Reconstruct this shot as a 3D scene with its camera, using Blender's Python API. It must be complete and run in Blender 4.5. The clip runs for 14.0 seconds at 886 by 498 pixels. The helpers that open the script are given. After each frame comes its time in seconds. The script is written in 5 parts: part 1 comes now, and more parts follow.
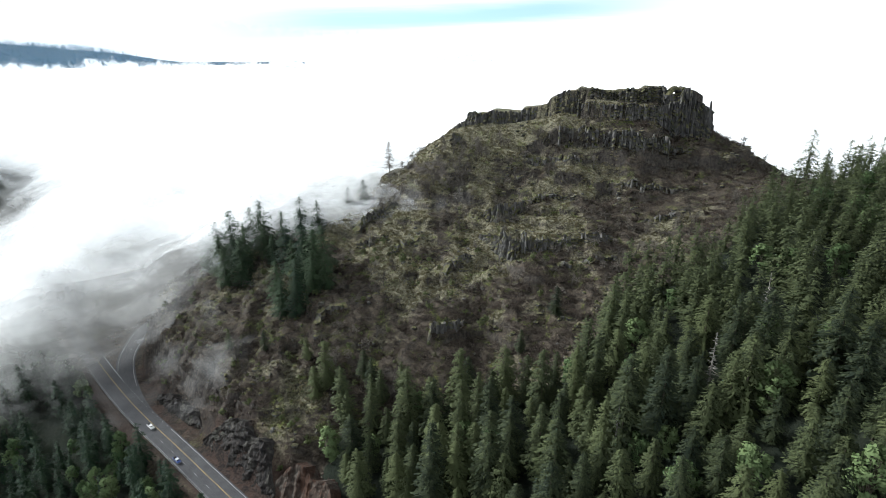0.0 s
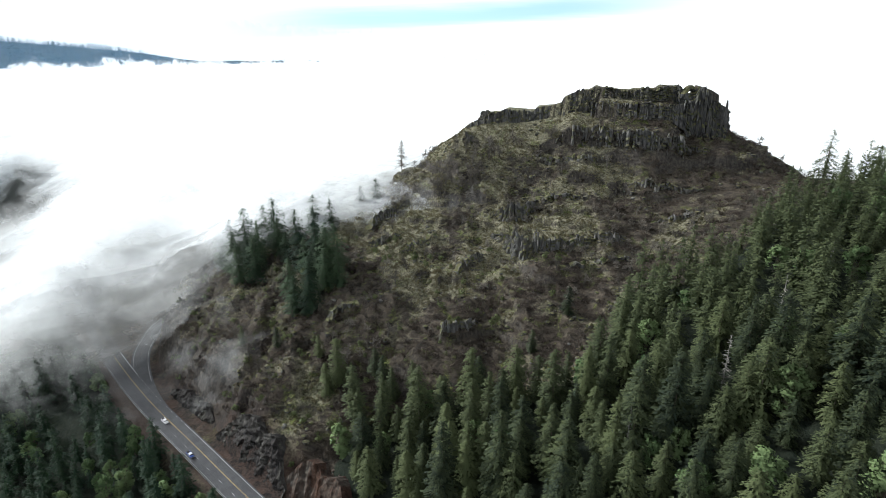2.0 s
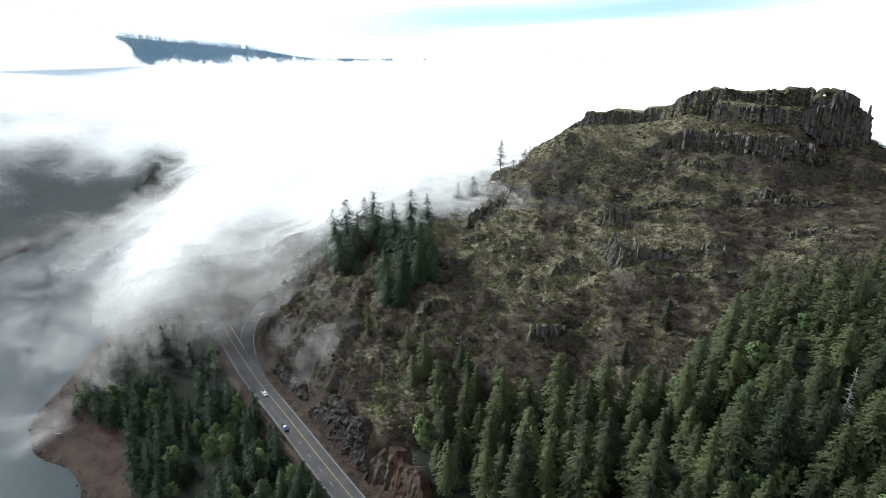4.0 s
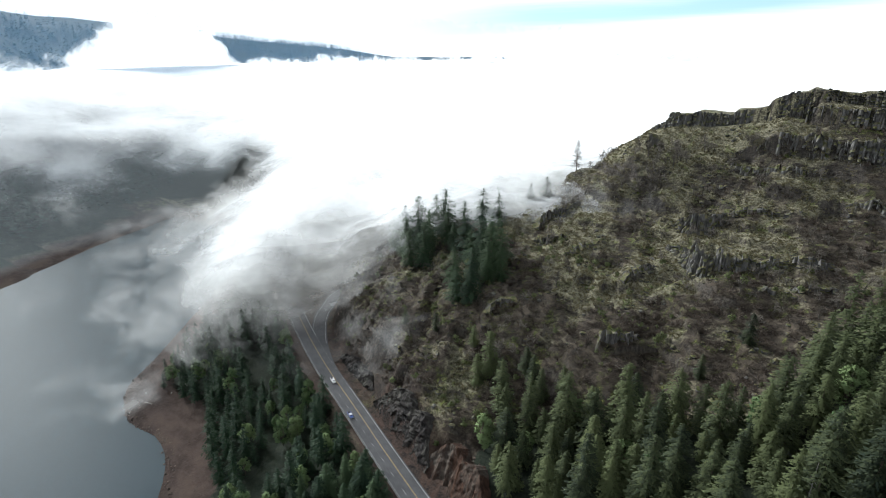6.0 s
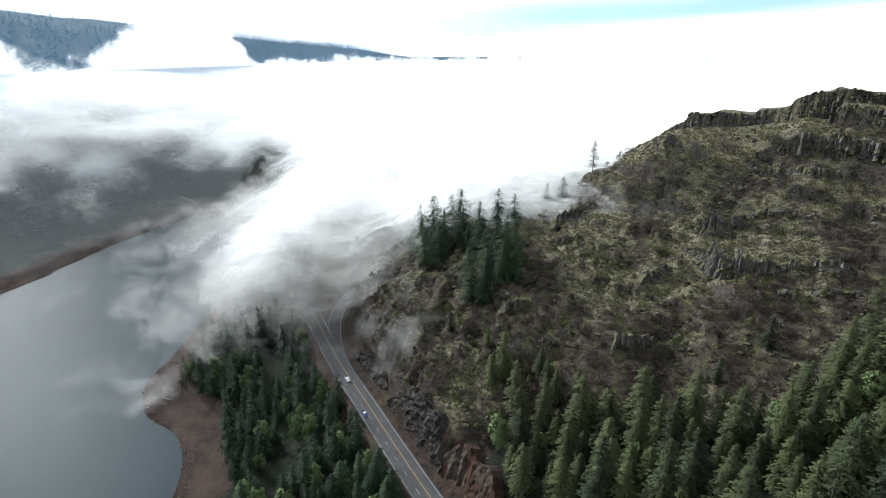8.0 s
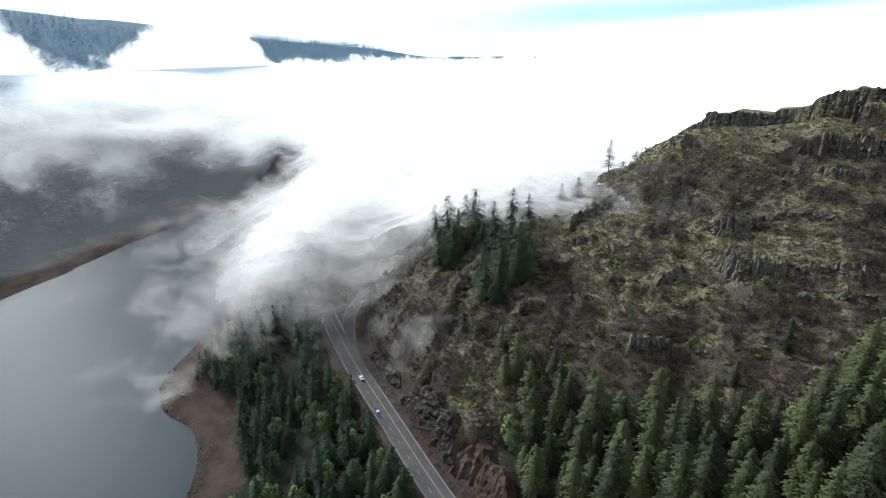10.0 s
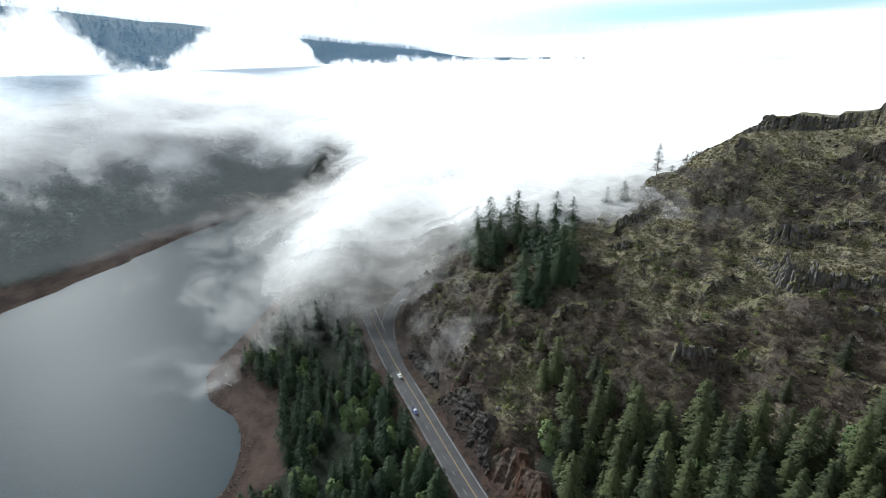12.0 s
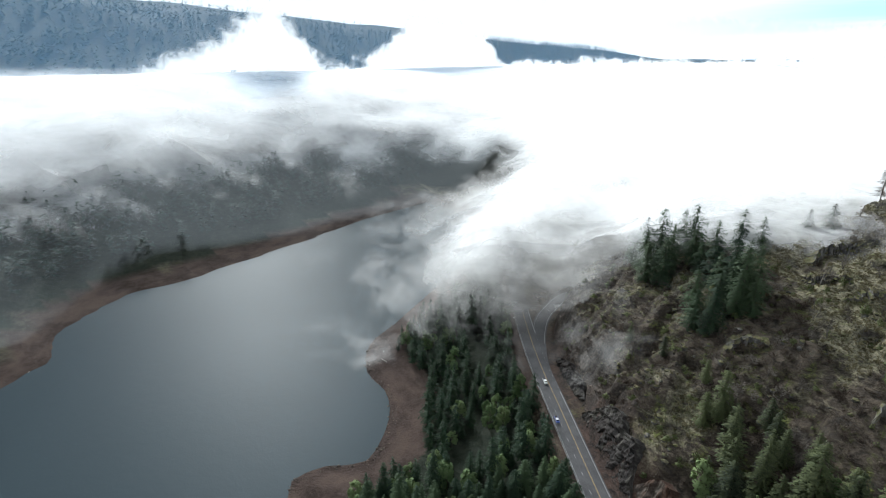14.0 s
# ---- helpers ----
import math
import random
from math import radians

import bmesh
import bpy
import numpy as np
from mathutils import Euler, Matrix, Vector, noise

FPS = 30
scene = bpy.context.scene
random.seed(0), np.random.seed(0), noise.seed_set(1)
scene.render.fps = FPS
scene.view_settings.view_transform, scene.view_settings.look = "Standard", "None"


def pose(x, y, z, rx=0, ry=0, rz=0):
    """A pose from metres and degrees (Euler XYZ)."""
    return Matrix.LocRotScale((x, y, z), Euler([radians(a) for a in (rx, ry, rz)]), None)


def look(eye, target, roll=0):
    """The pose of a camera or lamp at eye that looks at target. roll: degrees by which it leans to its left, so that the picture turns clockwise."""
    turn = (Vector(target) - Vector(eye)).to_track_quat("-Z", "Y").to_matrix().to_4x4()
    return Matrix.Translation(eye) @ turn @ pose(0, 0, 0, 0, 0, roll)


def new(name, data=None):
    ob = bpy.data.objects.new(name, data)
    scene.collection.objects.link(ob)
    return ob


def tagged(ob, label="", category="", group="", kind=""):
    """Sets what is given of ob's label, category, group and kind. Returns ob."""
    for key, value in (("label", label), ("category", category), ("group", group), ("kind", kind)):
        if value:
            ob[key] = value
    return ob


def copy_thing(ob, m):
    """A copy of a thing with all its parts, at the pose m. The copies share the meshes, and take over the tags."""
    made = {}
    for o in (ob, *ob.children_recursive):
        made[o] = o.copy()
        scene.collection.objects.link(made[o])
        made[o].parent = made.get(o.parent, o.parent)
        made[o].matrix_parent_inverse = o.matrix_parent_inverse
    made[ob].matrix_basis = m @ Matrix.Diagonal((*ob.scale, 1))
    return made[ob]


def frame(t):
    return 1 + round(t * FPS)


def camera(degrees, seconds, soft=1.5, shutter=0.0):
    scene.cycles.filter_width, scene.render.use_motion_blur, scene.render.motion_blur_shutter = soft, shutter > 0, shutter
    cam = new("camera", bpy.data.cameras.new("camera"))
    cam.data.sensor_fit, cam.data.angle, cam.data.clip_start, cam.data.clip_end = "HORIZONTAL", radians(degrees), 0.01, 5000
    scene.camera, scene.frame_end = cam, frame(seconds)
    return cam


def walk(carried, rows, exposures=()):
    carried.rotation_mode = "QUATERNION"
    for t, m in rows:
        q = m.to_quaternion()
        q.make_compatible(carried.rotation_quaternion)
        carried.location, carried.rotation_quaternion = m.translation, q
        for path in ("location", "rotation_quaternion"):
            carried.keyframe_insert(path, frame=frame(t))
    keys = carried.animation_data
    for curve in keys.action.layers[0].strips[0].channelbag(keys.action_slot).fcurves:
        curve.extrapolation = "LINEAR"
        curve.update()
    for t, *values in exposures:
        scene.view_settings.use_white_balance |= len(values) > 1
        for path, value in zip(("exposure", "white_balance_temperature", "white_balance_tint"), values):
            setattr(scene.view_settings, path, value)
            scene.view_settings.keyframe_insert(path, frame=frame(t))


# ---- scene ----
EYE = 190.0                      # the camera's height over the road
cam = camera(78.8, 14.0, 0.72)
# seconds, yaw, pitch, roll: the aircraft hovers and swings to the left
TURNS = [(0, 0, -19.40, 0), (0.5, 0.32, -19.42, 0), (1, 0.75, -19.45, 0), (1.5, 0.98, -19.48, 0), (2, 1.34, -19.52, 0), (2.5, 2.24, -19.56, 0.03),
         (3, 5.10, -19.59, 0.10), (3.5, 8.32, -19.62, 0.14), (4, 11.83, -19.68, 0.2), (4.2, 13.2, -19.70, 0.2), (5.2, 18.1, -19.80, 0.18), (6.3, 20.0, -19.84, 0.15),
         (6.5, 20.17, -19.84, 0.15), (7, 20.58, -19.85, 0.12), (7.5, 20.97, -19.85, 0.06), (8, 21.38, -19.85, 0), (9.2, 22.33, -19.88, -0.1), (10.5, 23.34, -19.88, -0.21),
         (11, 23.71, -19.87, -0.26), (11.5, 24.57, -19.85, -0.30), (12, 27.61, -19.79, -0.21), (12.5, 31.83, -19.75, -0.10), (13, 37.27, -19.73, 0.02), (13.5, 42.25, -19.74, 0.17), (14, 45.52, -19.74, 0.2)]


def aim(yaw, pitch, roll):
    a, p = radians(yaw), radians(pitch)
    eye = Vector((0, 0, EYE))
    return look(eye, eye + Vector((-math.sin(a) * math.cos(p), math.cos(a) * math.cos(p), math.sin(p))), roll)


walk(cam, [(t, aim(yaw, pitch, roll)) for t, yaw, pitch, roll in TURNS], [(0, 0.43, 5980, 6), (7, 0.39, 5980, 6), (11, 0.35, 5980, 6), (12.5, 0.31, 5980, 6), (14, 0.36, 5980, 6)])


# ---- daylight: a low sun over the lake behind thin cloud ----
SUN_YAW, SUN_UP = 66.0, 29.5
world = bpy.data.worlds.new("sky")
scene.world = world
world.use_nodes = True


def wire(tree, a, b):
    tree.links.new(a, b)


def build_sky():
    t = world.node_tree
    t.nodes.clear()
    out = t.nodes.new("ShaderNodeOutputWorld")
    back = t.nodes.new("ShaderNodeBackground")
    back.inputs["Strength"].default_value = 0.072
    sky = t.nodes.new("ShaderNodeTexSky")
    sky.sky_type, sky.sun_disc = "NISHITA", False
    sky.sun_elevation, sky.sun_rotation = radians(SUN_UP), radians(-SUN_YAW)
    sky.air_density, sky.dust_density, sky.ozone_density = 1.0, 0.3, 1.0
    place = t.nodes.new("ShaderNodeTexCoord")
    split = t.nodes.new("ShaderNodeSeparateXYZ")
    wire(t, place.outputs["Generated"], split.inputs[0])
    lift = t.nodes.new("ShaderNodeMath")
    lift.operation, lift.inputs[1].default_value = "MAXIMUM", 0.0
    wire(t, split.outputs["Z"], lift.inputs[0])
    add = t.nodes.new("ShaderNodeMath")
    add.operation, add.inputs[1].default_value = "ADD", 0.09
    wire(t, lift.outputs[0], add.inputs[0])
    join = t.nodes.new("ShaderNodeCombineXYZ")
    for axis in "XY":
        d = t.nodes.new("ShaderNodeMath")
        d.operation = "DIVIDE"
        wire(t, split.outputs[axis], d.inputs[0])
        wire(t, add.outputs[0], d.inputs[1])
        wire(t, d.outputs[0], join.inputs[axis])
    stretch = t.nodes.new("ShaderNodeMapping")
    stretch.inputs["Rotation"].default_value = (0, 0, radians(25))
    stretch.inputs["Scale"].default_value = (0.28, 0.75, 1)
    stretch.inputs["Location"].default_value = (3.1, 0.4, 0)
    wire(t, join.outputs[0], stretch.inputs["Vector"])
    n = t.nodes.new("ShaderNodeTexNoise")
    n.inputs["Scale"].default_value, n.inputs["Detail"].default_value, n.inputs["Roughness"].default_value = 0.9, 7, 0.6
    wire(t, stretch.outputs[0], n.inputs["Vector"])
    veil = t.nodes.new("ShaderNodeMapRange")
    veil.inputs["From Min"].default_value, veil.inputs["From Max"].default_value = 0.32, 0.56
    veil.inputs["To Min"].default_value, veil.inputs["To Max"].default_value = 0.55, 1.0
    wire(t, n.outputs["Fac"], veil.inputs["Value"])

    def sums(how, a, b):
        m = t.nodes.new("ShaderNodeMath")
        m.operation = how
        for k, v in enumerate((a, b)):
            if isinstance(v, (int, float)):
                m.inputs[k].default_value = v
            else:
                wire(t, v, m.inputs[k])
        return m.outputs[0]

    def ramp(value, low, high, to_low, to_high):
        m = t.nodes.new("ShaderNodeMapRange")
        m.interpolation_type = "SMOOTHSTEP"
        for key, v in (("From Min", low), ("From Max", high), ("To Min", to_low), ("To Max", to_high)):
            m.inputs[key].default_value = v
        wire(t, value, m.inputs["Value"])
        return m.outputs[0]

    # low cloud closes the sky near the horizon but for one long slit of pale blue
    slit = sums("SUBTRACT", split.outputs["Z"], sums("ADD", sums("MULTIPLY", split.outputs["X"], 0.055), 0.064))
    slit = sums("ADD", slit, sums("MULTIPLY", sums("SUBTRACT", n.outputs["Fac"], 0.5), 0.05))
    slit = sums("MULTIPLY", ramp(slit, -0.026, 0.002, 0, 1), ramp(slit, 0.036, 0.006, 0, 1))
    slit = sums("MULTIPLY", slit, sums("MULTIPLY", ramp(split.outputs["X"], -0.50, -0.16, 0, 1), ramp(split.outputs["X"], 0.48, 0.16, 0, 1)))
    slit = sums("MULTIPLY", slit, ramp(split.outputs["Y"], 0.0, 0.3, 0, 1))
    shut = ramp(split.outputs["Z"], 0.10, 0.22, 1, 0)
    cover = sums("MAXIMUM", veil.outputs[0], shut)
    cover = sums("SUBTRACT", cover, sums("MULTIPLY", slit, 0.74))
    mix = t.nodes.new("ShaderNodeMix")
    mix.data_type = "RGBA"
    glare = t.nodes.new("ShaderNodeMix")
    glare.data_type = "RGBA"
    glare.inputs["A"].default_value, glare.inputs["B"].default_value = (9.4, 9.5, 9.6, 1), (13.4, 13.5, 13.6, 1)
    wire(t, shut, glare.inputs["Factor"])
    wire(t, glare.outputs["Result"], mix.inputs["B"])
    wire(t, cover, mix.inputs["Factor"])
    cool = t.nodes.new("ShaderNodeMix")
    cool.data_type, cool.blend_type = "RGBA", "MULTIPLY"
    cool.inputs["Factor"].default_value, cool.inputs["B"].default_value = 1.0, (0.88, 1.36, 1.52, 1)
    wire(t, sky.outputs[0], cool.inputs["A"])
    wire(t, cool.outputs["Result"], mix.inputs["A"])
    wire(t, mix.outputs["Result"], back.inputs["Color"])
    wire(t, back.outputs[0], out.inputs[0])


build_sky()
sun = new("sun", bpy.data.lights.new("sun", "SUN"))
sun.data.energy, sun.data.angle, sun.data.color = 5.0, radians(11.0), (1.0, 0.975, 0.93)
s_a, s_e = radians(SUN_YAW), radians(SUN_UP)
SUN_FROM = Vector((-math.sin(s_a) * math.cos(s_e), math.cos(s_a) * math.cos(s_e), math.sin(s_e)))
sun.matrix_world = look(SUN_FROM * 900, (0, 0, 0))


# ---- materials ----
class Mat:
    """A node material with a Principled surface and short ways to wire it."""

    def __init__(self, name, rough=0.8, metal=0.0):
        self.m = bpy.data.materials.new(name)
        self.m.use_nodes = True
        self.t = self.m.node_tree
        self.p = self.t.nodes["Principled BSDF"]
        self.out = self.t.nodes["Material Output"]
        self.p.inputs["Roughness"].default_value = rough
        self.p.inputs["Metallic"].default_value = metal
        if rough > 0.7:
            self.p.inputs["Specular IOR Level"].default_value = 0.15
        self.where = self.node("ShaderNodeNewGeometry").outputs["Position"]

    def node(self, kind, **values):
        n = self.t.nodes.new(kind)
        for key, value in values.items():
            n.inputs[key.replace("_", " ")].default_value = value
        return n

    def noise(self, size, detail=4, rough=0.55, stretch=(1, 1, 1), warp=0.0):
        m = self.node("ShaderNodeMapping")
        m.inputs["Scale"].default_value = [s / size for s in stretch]
        wire(self.t, self.where, m.inputs["Vector"])
        n = self.node("ShaderNodeTexNoise", Scale=1.0, Detail=detail, Roughness=rough, Distortion=warp)
        wire(self.t, m.outputs[0], n.inputs["Vector"])
        return n.outputs["Fac"]

    def band(self, value, low, high, to_low=0.0, to_high=1.0):
        n = self.node("ShaderNodeMapRange")
        n.interpolation_type = "SMOOTHSTEP"
        for key, v in (("From Min", low), ("From Max", high), ("To Min", to_low), ("To Max", to_high)):
            n.inputs[key].default_value = v
        wire(self.t, value, n.inputs["Value"])
        return n.outputs[0]

    def math(self, how, a, b):
        n = self.node("ShaderNodeMath")
        n.operation = how
        for k, v in enumerate((a, b)):
            if isinstance(v, (int, float)):
                n.inputs[k].default_value = v
            else:
                wire(self.t, v, n.inputs[k])
        return n.outputs[0]

    def mix(self, factor, a, b):
        n = self.node("ShaderNodeMix")
        n.data_type = "RGBA"
        for key, v in (("Factor", factor), ("A", a), ("B", b)):
            if isinstance(v, tuple):
                n.inputs[key].default_value = (*v, 1)
            elif isinstance(v, (int, float)):
                n.inputs[key].default_value = v
            else:
                wire(self.t, v, n.inputs[key])
        return n.outputs["Result"]

    def attribute(self, name):
        n = self.node("ShaderNodeAttribute")
        n.attribute_name = name
        return n.outputs["Fac"]

    def color(self, c):
        if isinstance(c, tuple):
            self.p.inputs["Base Color"].default_value = (*c, 1)
        else:
            wire(self.t, c, self.p.inputs["Base Color"])
        return self

    def bump(self, height, metres):
        n = self.node("ShaderNodeBump", Strength=1.0, Distance=metres)
        wire(self.t, height, n.inputs["Height"])
        wire(self.t, n.outputs[0], self.p.inputs["Normal"])
        return self

    def thin(self, c, share):
        """Lets light through, as leaves do."""
        tr = self.node("ShaderNodeBsdfTranslucent")
        mx = self.node("ShaderNodeMixShader", Fac=share)
        if isinstance(c, tuple):
            tr.inputs["Color"].default_value = (*c, 1)
        else:
            wire(self.t, c, tr.inputs["Color"])
        wire(self.t, self.p.outputs[0], mx.inputs[1])
        wire(self.t, tr.outputs[0], mx.inputs[2])
        wire(self.t, mx.outputs[0], self.out.inputs[0])
        return self


def ground_material():
    g = Mat("hillside_ground", 0.95)
    geo = g.node("ShaderNodeNewGeometry")
    up = g.node("ShaderNodeSeparateXYZ")
    wire(g.t, geo.outputs["Normal"], up.inputs[0])
    share = g.attribute("straw")
    tufts = g.noise(5.5, 9, 0.74, (1, 1, 2.2), 0.6)
    fine = g.noise(1.1, 5, 0.65)
    moss = g.noise(15, 6, 0.68, warp=1.2)
    straw = g.mix(g.band(g.math("ADD", g.math("MULTIPLY", fine, 0.6), g.math("MULTIPLY", tufts, 0.4)), 0.38, 0.60), (0.048, 0.044, 0.028), (0.208, 0.190, 0.128))
    scrub = g.mix(g.band(tufts, 0.32, 0.68), (0.013, 0.011, 0.009), (0.084, 0.067, 0.050))
    col = g.mix(g.band(g.math("ADD", share, g.math("MULTIPLY", tufts, 1.5)), 0.50, 1.05), scrub, straw)
    col = g.mix(g.math("MULTIPLY", g.band(moss, 0.51, 0.65), g.band(tufts, 0.38, 0.58)), col, g.mix(g.band(fine, 0.4, 0.65), (0.036, 0.045, 0.012), (0.125, 0.136, 0.036)))
    rock = g.mix(g.band(g.noise(1.6, 5, 0.7, (1, 1, 0.3)), 0.3, 0.7), (0.024, 0.021, 0.019), (0.090, 0.077, 0.064))
    steep = g.band(g.math("ADD", up.outputs["Z"], g.math("MULTIPLY", tufts, 0.22)), 0.84, 0.68)
    col = g.mix(steep, col, rock)
    cut = g.mix(g.band(g.noise(9, 5, 0.65, (1, 1, 0.45), 0.7), 0.40, 0.62), (0.014, 0.012, 0.012), (0.056, 0.034, 0.026))
    cut = g.mix(g.band(fine, 0.35, 0.7), cut, g.mix(0.5, cut, (0.095, 0.068, 0.052)))
    col = g.mix(g.attribute("cut"), col, cut)
    mud = g.mix(g.band(g.noise(26, 5, 0.6, (1, 1, 6)), 0.35, 0.65), (0.026, 0.017, 0.014), (0.070, 0.049, 0.039))
    mud = g.mix(g.band(g.noise(2.4, 4, 0.6), 0.45, 0.75), mud, (0.056, 0.040, 0.033))
    col = g.mix(g.attribute("bank"), col, mud)
    # forest litter, set darker to deepen the shaded gaps between trees too
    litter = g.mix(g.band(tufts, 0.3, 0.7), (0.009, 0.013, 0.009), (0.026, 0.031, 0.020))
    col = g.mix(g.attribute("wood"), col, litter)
    g.color(col)
    return g.bump(g.math("ADD", g.math("MULTIPLY", tufts, 0.8), g.math("MULTIPLY", fine, 0.3)), 2.0).m


def foliage(name, dark, light, rough=0.75, share=0.18):
    g = Mat(name, rough)
    geo = g.node("ShaderNodeNewGeometry")
    info = g.node("ShaderNodeObjectInfo")
    spread = g.math("ADD", g.math("MULTIPLY", geo.outputs["Random Per Island"], 0.35), g.math("MULTIPLY", info.outputs["Random"], 0.65))
    c = g.mix(g.band(spread, 0.1, 0.9), dark, light)
    c = g.mix(g.band(g.noise(5.0, 3), 0.4, 0.75), c, g.mix(0.4, c, light))
    g.color(c)
    return g.thin(c, share).m


def wood_material(name, dark, light):
    g = Mat(name, 0.9)
    g.color(g.mix(g.band(g.noise(0.5, 4, 0.6, (1, 1, 0.2)), 0.3, 0.7), dark, light))
    return g.m


def rock_material(name, dark, light, mossy=True):
    g = Mat(name, 0.9)
    geo = g.node("ShaderNodeNewGeometry")
    up = g.node("ShaderNodeSeparateXYZ")
    wire(g.t, geo.outputs["Normal"], up.inputs[0])
    pillar = g.noise(1.7, 2, 0.6, (1, 1, 0.06))
    c = g.mix(g.band(g.math("ADD", g.math("MULTIPLY", geo.outputs["Random Per Island"], 0.25), pillar), 0.38, 0.85), dark, light)
    grain = g.noise(1.3, 6, 0.7, (1, 1, 0.35))
    c = g.mix(g.band(g.noise(9, 5, 0.65, (1, 1, 0.6), 0.8), 0.42, 0.66), c, g.mix(0.6, c, (0.130, 0.121, 0.103)))
    c = g.mix(g.band(grain, 0.35, 0.7), g.mix(0.6, c, dark), c)
    if mossy:
        top = g.math("MULTIPLY", g.band(up.outputs["Z"], 0.15, 0.6), g.band(g.noise(7, 4), 0.30, 0.5))
        c = g.mix(top, c, g.mix(g.band(g.noise(2.0, 4), 0.4, 0.6), (0.105, 0.092, 0.050), (0.055, 0.060, 0.020)))
    g.color(c)
    return g.bump(grain, 0.35).m


def asphalt_material():
    g = Mat("worn_asphalt", 0.72)
    c = g.mix(g.band(g.noise(7, 4, 0.6), 0.3, 0.7), (0.036, 0.036, 0.039), (0.058, 0.057, 0.060))
    c = g.mix(g.band(g.noise(0.25, 3), 0.4, 0.7), c, g.mix(0.3, c, (0.16, 0.155, 0.15)))
    g.color(c)
    return g.bump(g.noise(0.06, 2), 0.004).m


def paint_material(name, c):
    g = Mat(name, 0.6)
    g.color(g.mix(g.band(g.noise(0.9, 4, 0.7), 0.38, 0.7), c, tuple(v * 0.55 for v in c)))
    return g.m


def water_material():
    g = Mat("lake_water", 0.46)
    g.color((0.028, 0.041, 0.048))
    g.p.inputs["IOR"].default_value, g.p.inputs["Specular IOR Level"].default_value = 1.333, 0.05
    ripple = g.math("ADD", g.math("MULTIPLY", g.noise(1.6, 3, 0.6, (1, 1.6, 1)), 1.0), g.math("MULTIPLY", g.noise(7.0, 2), 1.6))
    return g.bump(ripple, 0.05).m


def plain(name, c, rough=0.5, metal=0.0):
    g = Mat(name, rough, metal)
    g.color(g.mix(g.band(g.noise(0.7, 4), 0.35, 0.75), c, tuple(v * 0.75 for v in c)))
    return g.m


def fog_material(name, tint, torn=1.7, lumpy=3.4):
    """White droplets: lit from both sides, as thick as the sheet's own density and a drifting noise make it."""
    g = Mat(name, 1.0)
    g.t.nodes.remove(g.p)
    dens = g.attribute("thickness")
    big = g.noise(105, 5, 0.55, (1, 1, 1.5), 0.5)
    wisp = g.noise(30, 6, 0.62, (1, 1, 1.2), 0.9)
    thick = g.math("ADD", dens, g.math("MULTIPLY", g.math("SUBTRACT", big, 0.5), lumpy))
    thick = g.math("ADD", thick, g.math("MULTIPLY", g.math("SUBTRACT", wisp, 0.5), torn))
    alpha = g.math("MULTIPLY", g.band(thick, 0.0, 1.3), g.attribute("most"))
    d, tr, cl = g.node("ShaderNodeBsdfDiffuse"), g.node("ShaderNodeBsdfTranslucent"), g.node("ShaderNodeBsdfTransparent")
    lit = g.node("ShaderNodeCombineXYZ", X=SUN_FROM.x * 0.6, Y=SUN_FROM.y * 0.6, Z=0.85)
    for n in (d, tr):
        n.inputs["Color"].default_value = (*tint, 1)
        wire(g.t, lit.outputs[0], n.inputs["Normal"])          # droplets scatter alike in every direction
    both, m = g.node("ShaderNodeMixShader", Fac=0.30), g.node("ShaderNodeMixShader")
    wire(g.t, d.outputs[0], both.inputs[1])
    wire(g.t, tr.outputs[0], both.inputs[2])
    wire(g.t, alpha, m.inputs[0])
    wire(g.t, cl.outputs[0], m.inputs[1])
    wire(g.t, both.outputs[0], m.inputs[2])
    wire(g.t, m.outputs[0], g.out.inputs[0])
    return g.m


GROUND = ground_material()
FIR = foliage("fir_needles", (0.014, 0.022, 0.014), (0.092, 0.108, 0.046), share=0.26)
FIR_FAR = foliage("far_fir_needles", (0.010, 0.024, 0.018), (0.030, 0.052, 0.034))
FIR_DARK = foliage("dark_fir_needles", (0.012, 0.027, 0.016), (0.052, 0.079, 0.037))
MADRONE = foliage("madrone_leaves", (0.045, 0.080, 0.030), (0.135, 0.180, 0.075))
TWIGS = foliage("bare_twigs", (0.054, 0.042, 0.034), (0.205, 0.163, 0.132), 0.9, 0.1)
SHRUB = foliage("green_shrub_leaves", (0.040, 0.055, 0.020), (0.110, 0.125, 0.050))
STRAW = foliage("dry_grass", (0.085, 0.076, 0.040), (0.27, 0.236, 0.148), 0.9, 0.2)
OAK_BARK = wood_material("lichened_oak_bark", (0.045, 0.040, 0.034), (0.150, 0.135, 0.115))
OAK_TWIGS = foliage("oak_twigs", (0.050, 0.043, 0.037), (0.190, 0.168, 0.142), 0.9, 0.1)
BARK = wood_material("bark", (0.035, 0.028, 0.022), (0.11, 0.09, 0.07))
GREY_WOOD = wood_material("weathered_wood", (0.11, 0.10, 0.09), (0.30, 0.28, 0.25))
BASALT = rock_material("basalt", (0.034, 0.033, 0.034), (0.200, 0.189, 0.178))
RUBBLE = rock_material("cut_rock", (0.035, 0.029, 0.027), (0.170, 0.125, 0.098), False)
RUBBLE_DARK = rock_material("dark_cut_rock", (0.011, 0.010, 0.010), (0.048, 0.041, 0.037), False)
RUBBLE_RED = rock_material("red_cut_rock", (0.020, 0.012, 0.009), (0.078, 0.041, 0.026), False)
ASPHALT = asphalt_material()
WHITE_LINE = paint_material("white_road_paint", (0.32, 0.32, 0.31))
YELLOW_LINE = paint_material("yellow_road_paint", (0.30, 0.21, 0.07))
WATER_MAT = water_material()
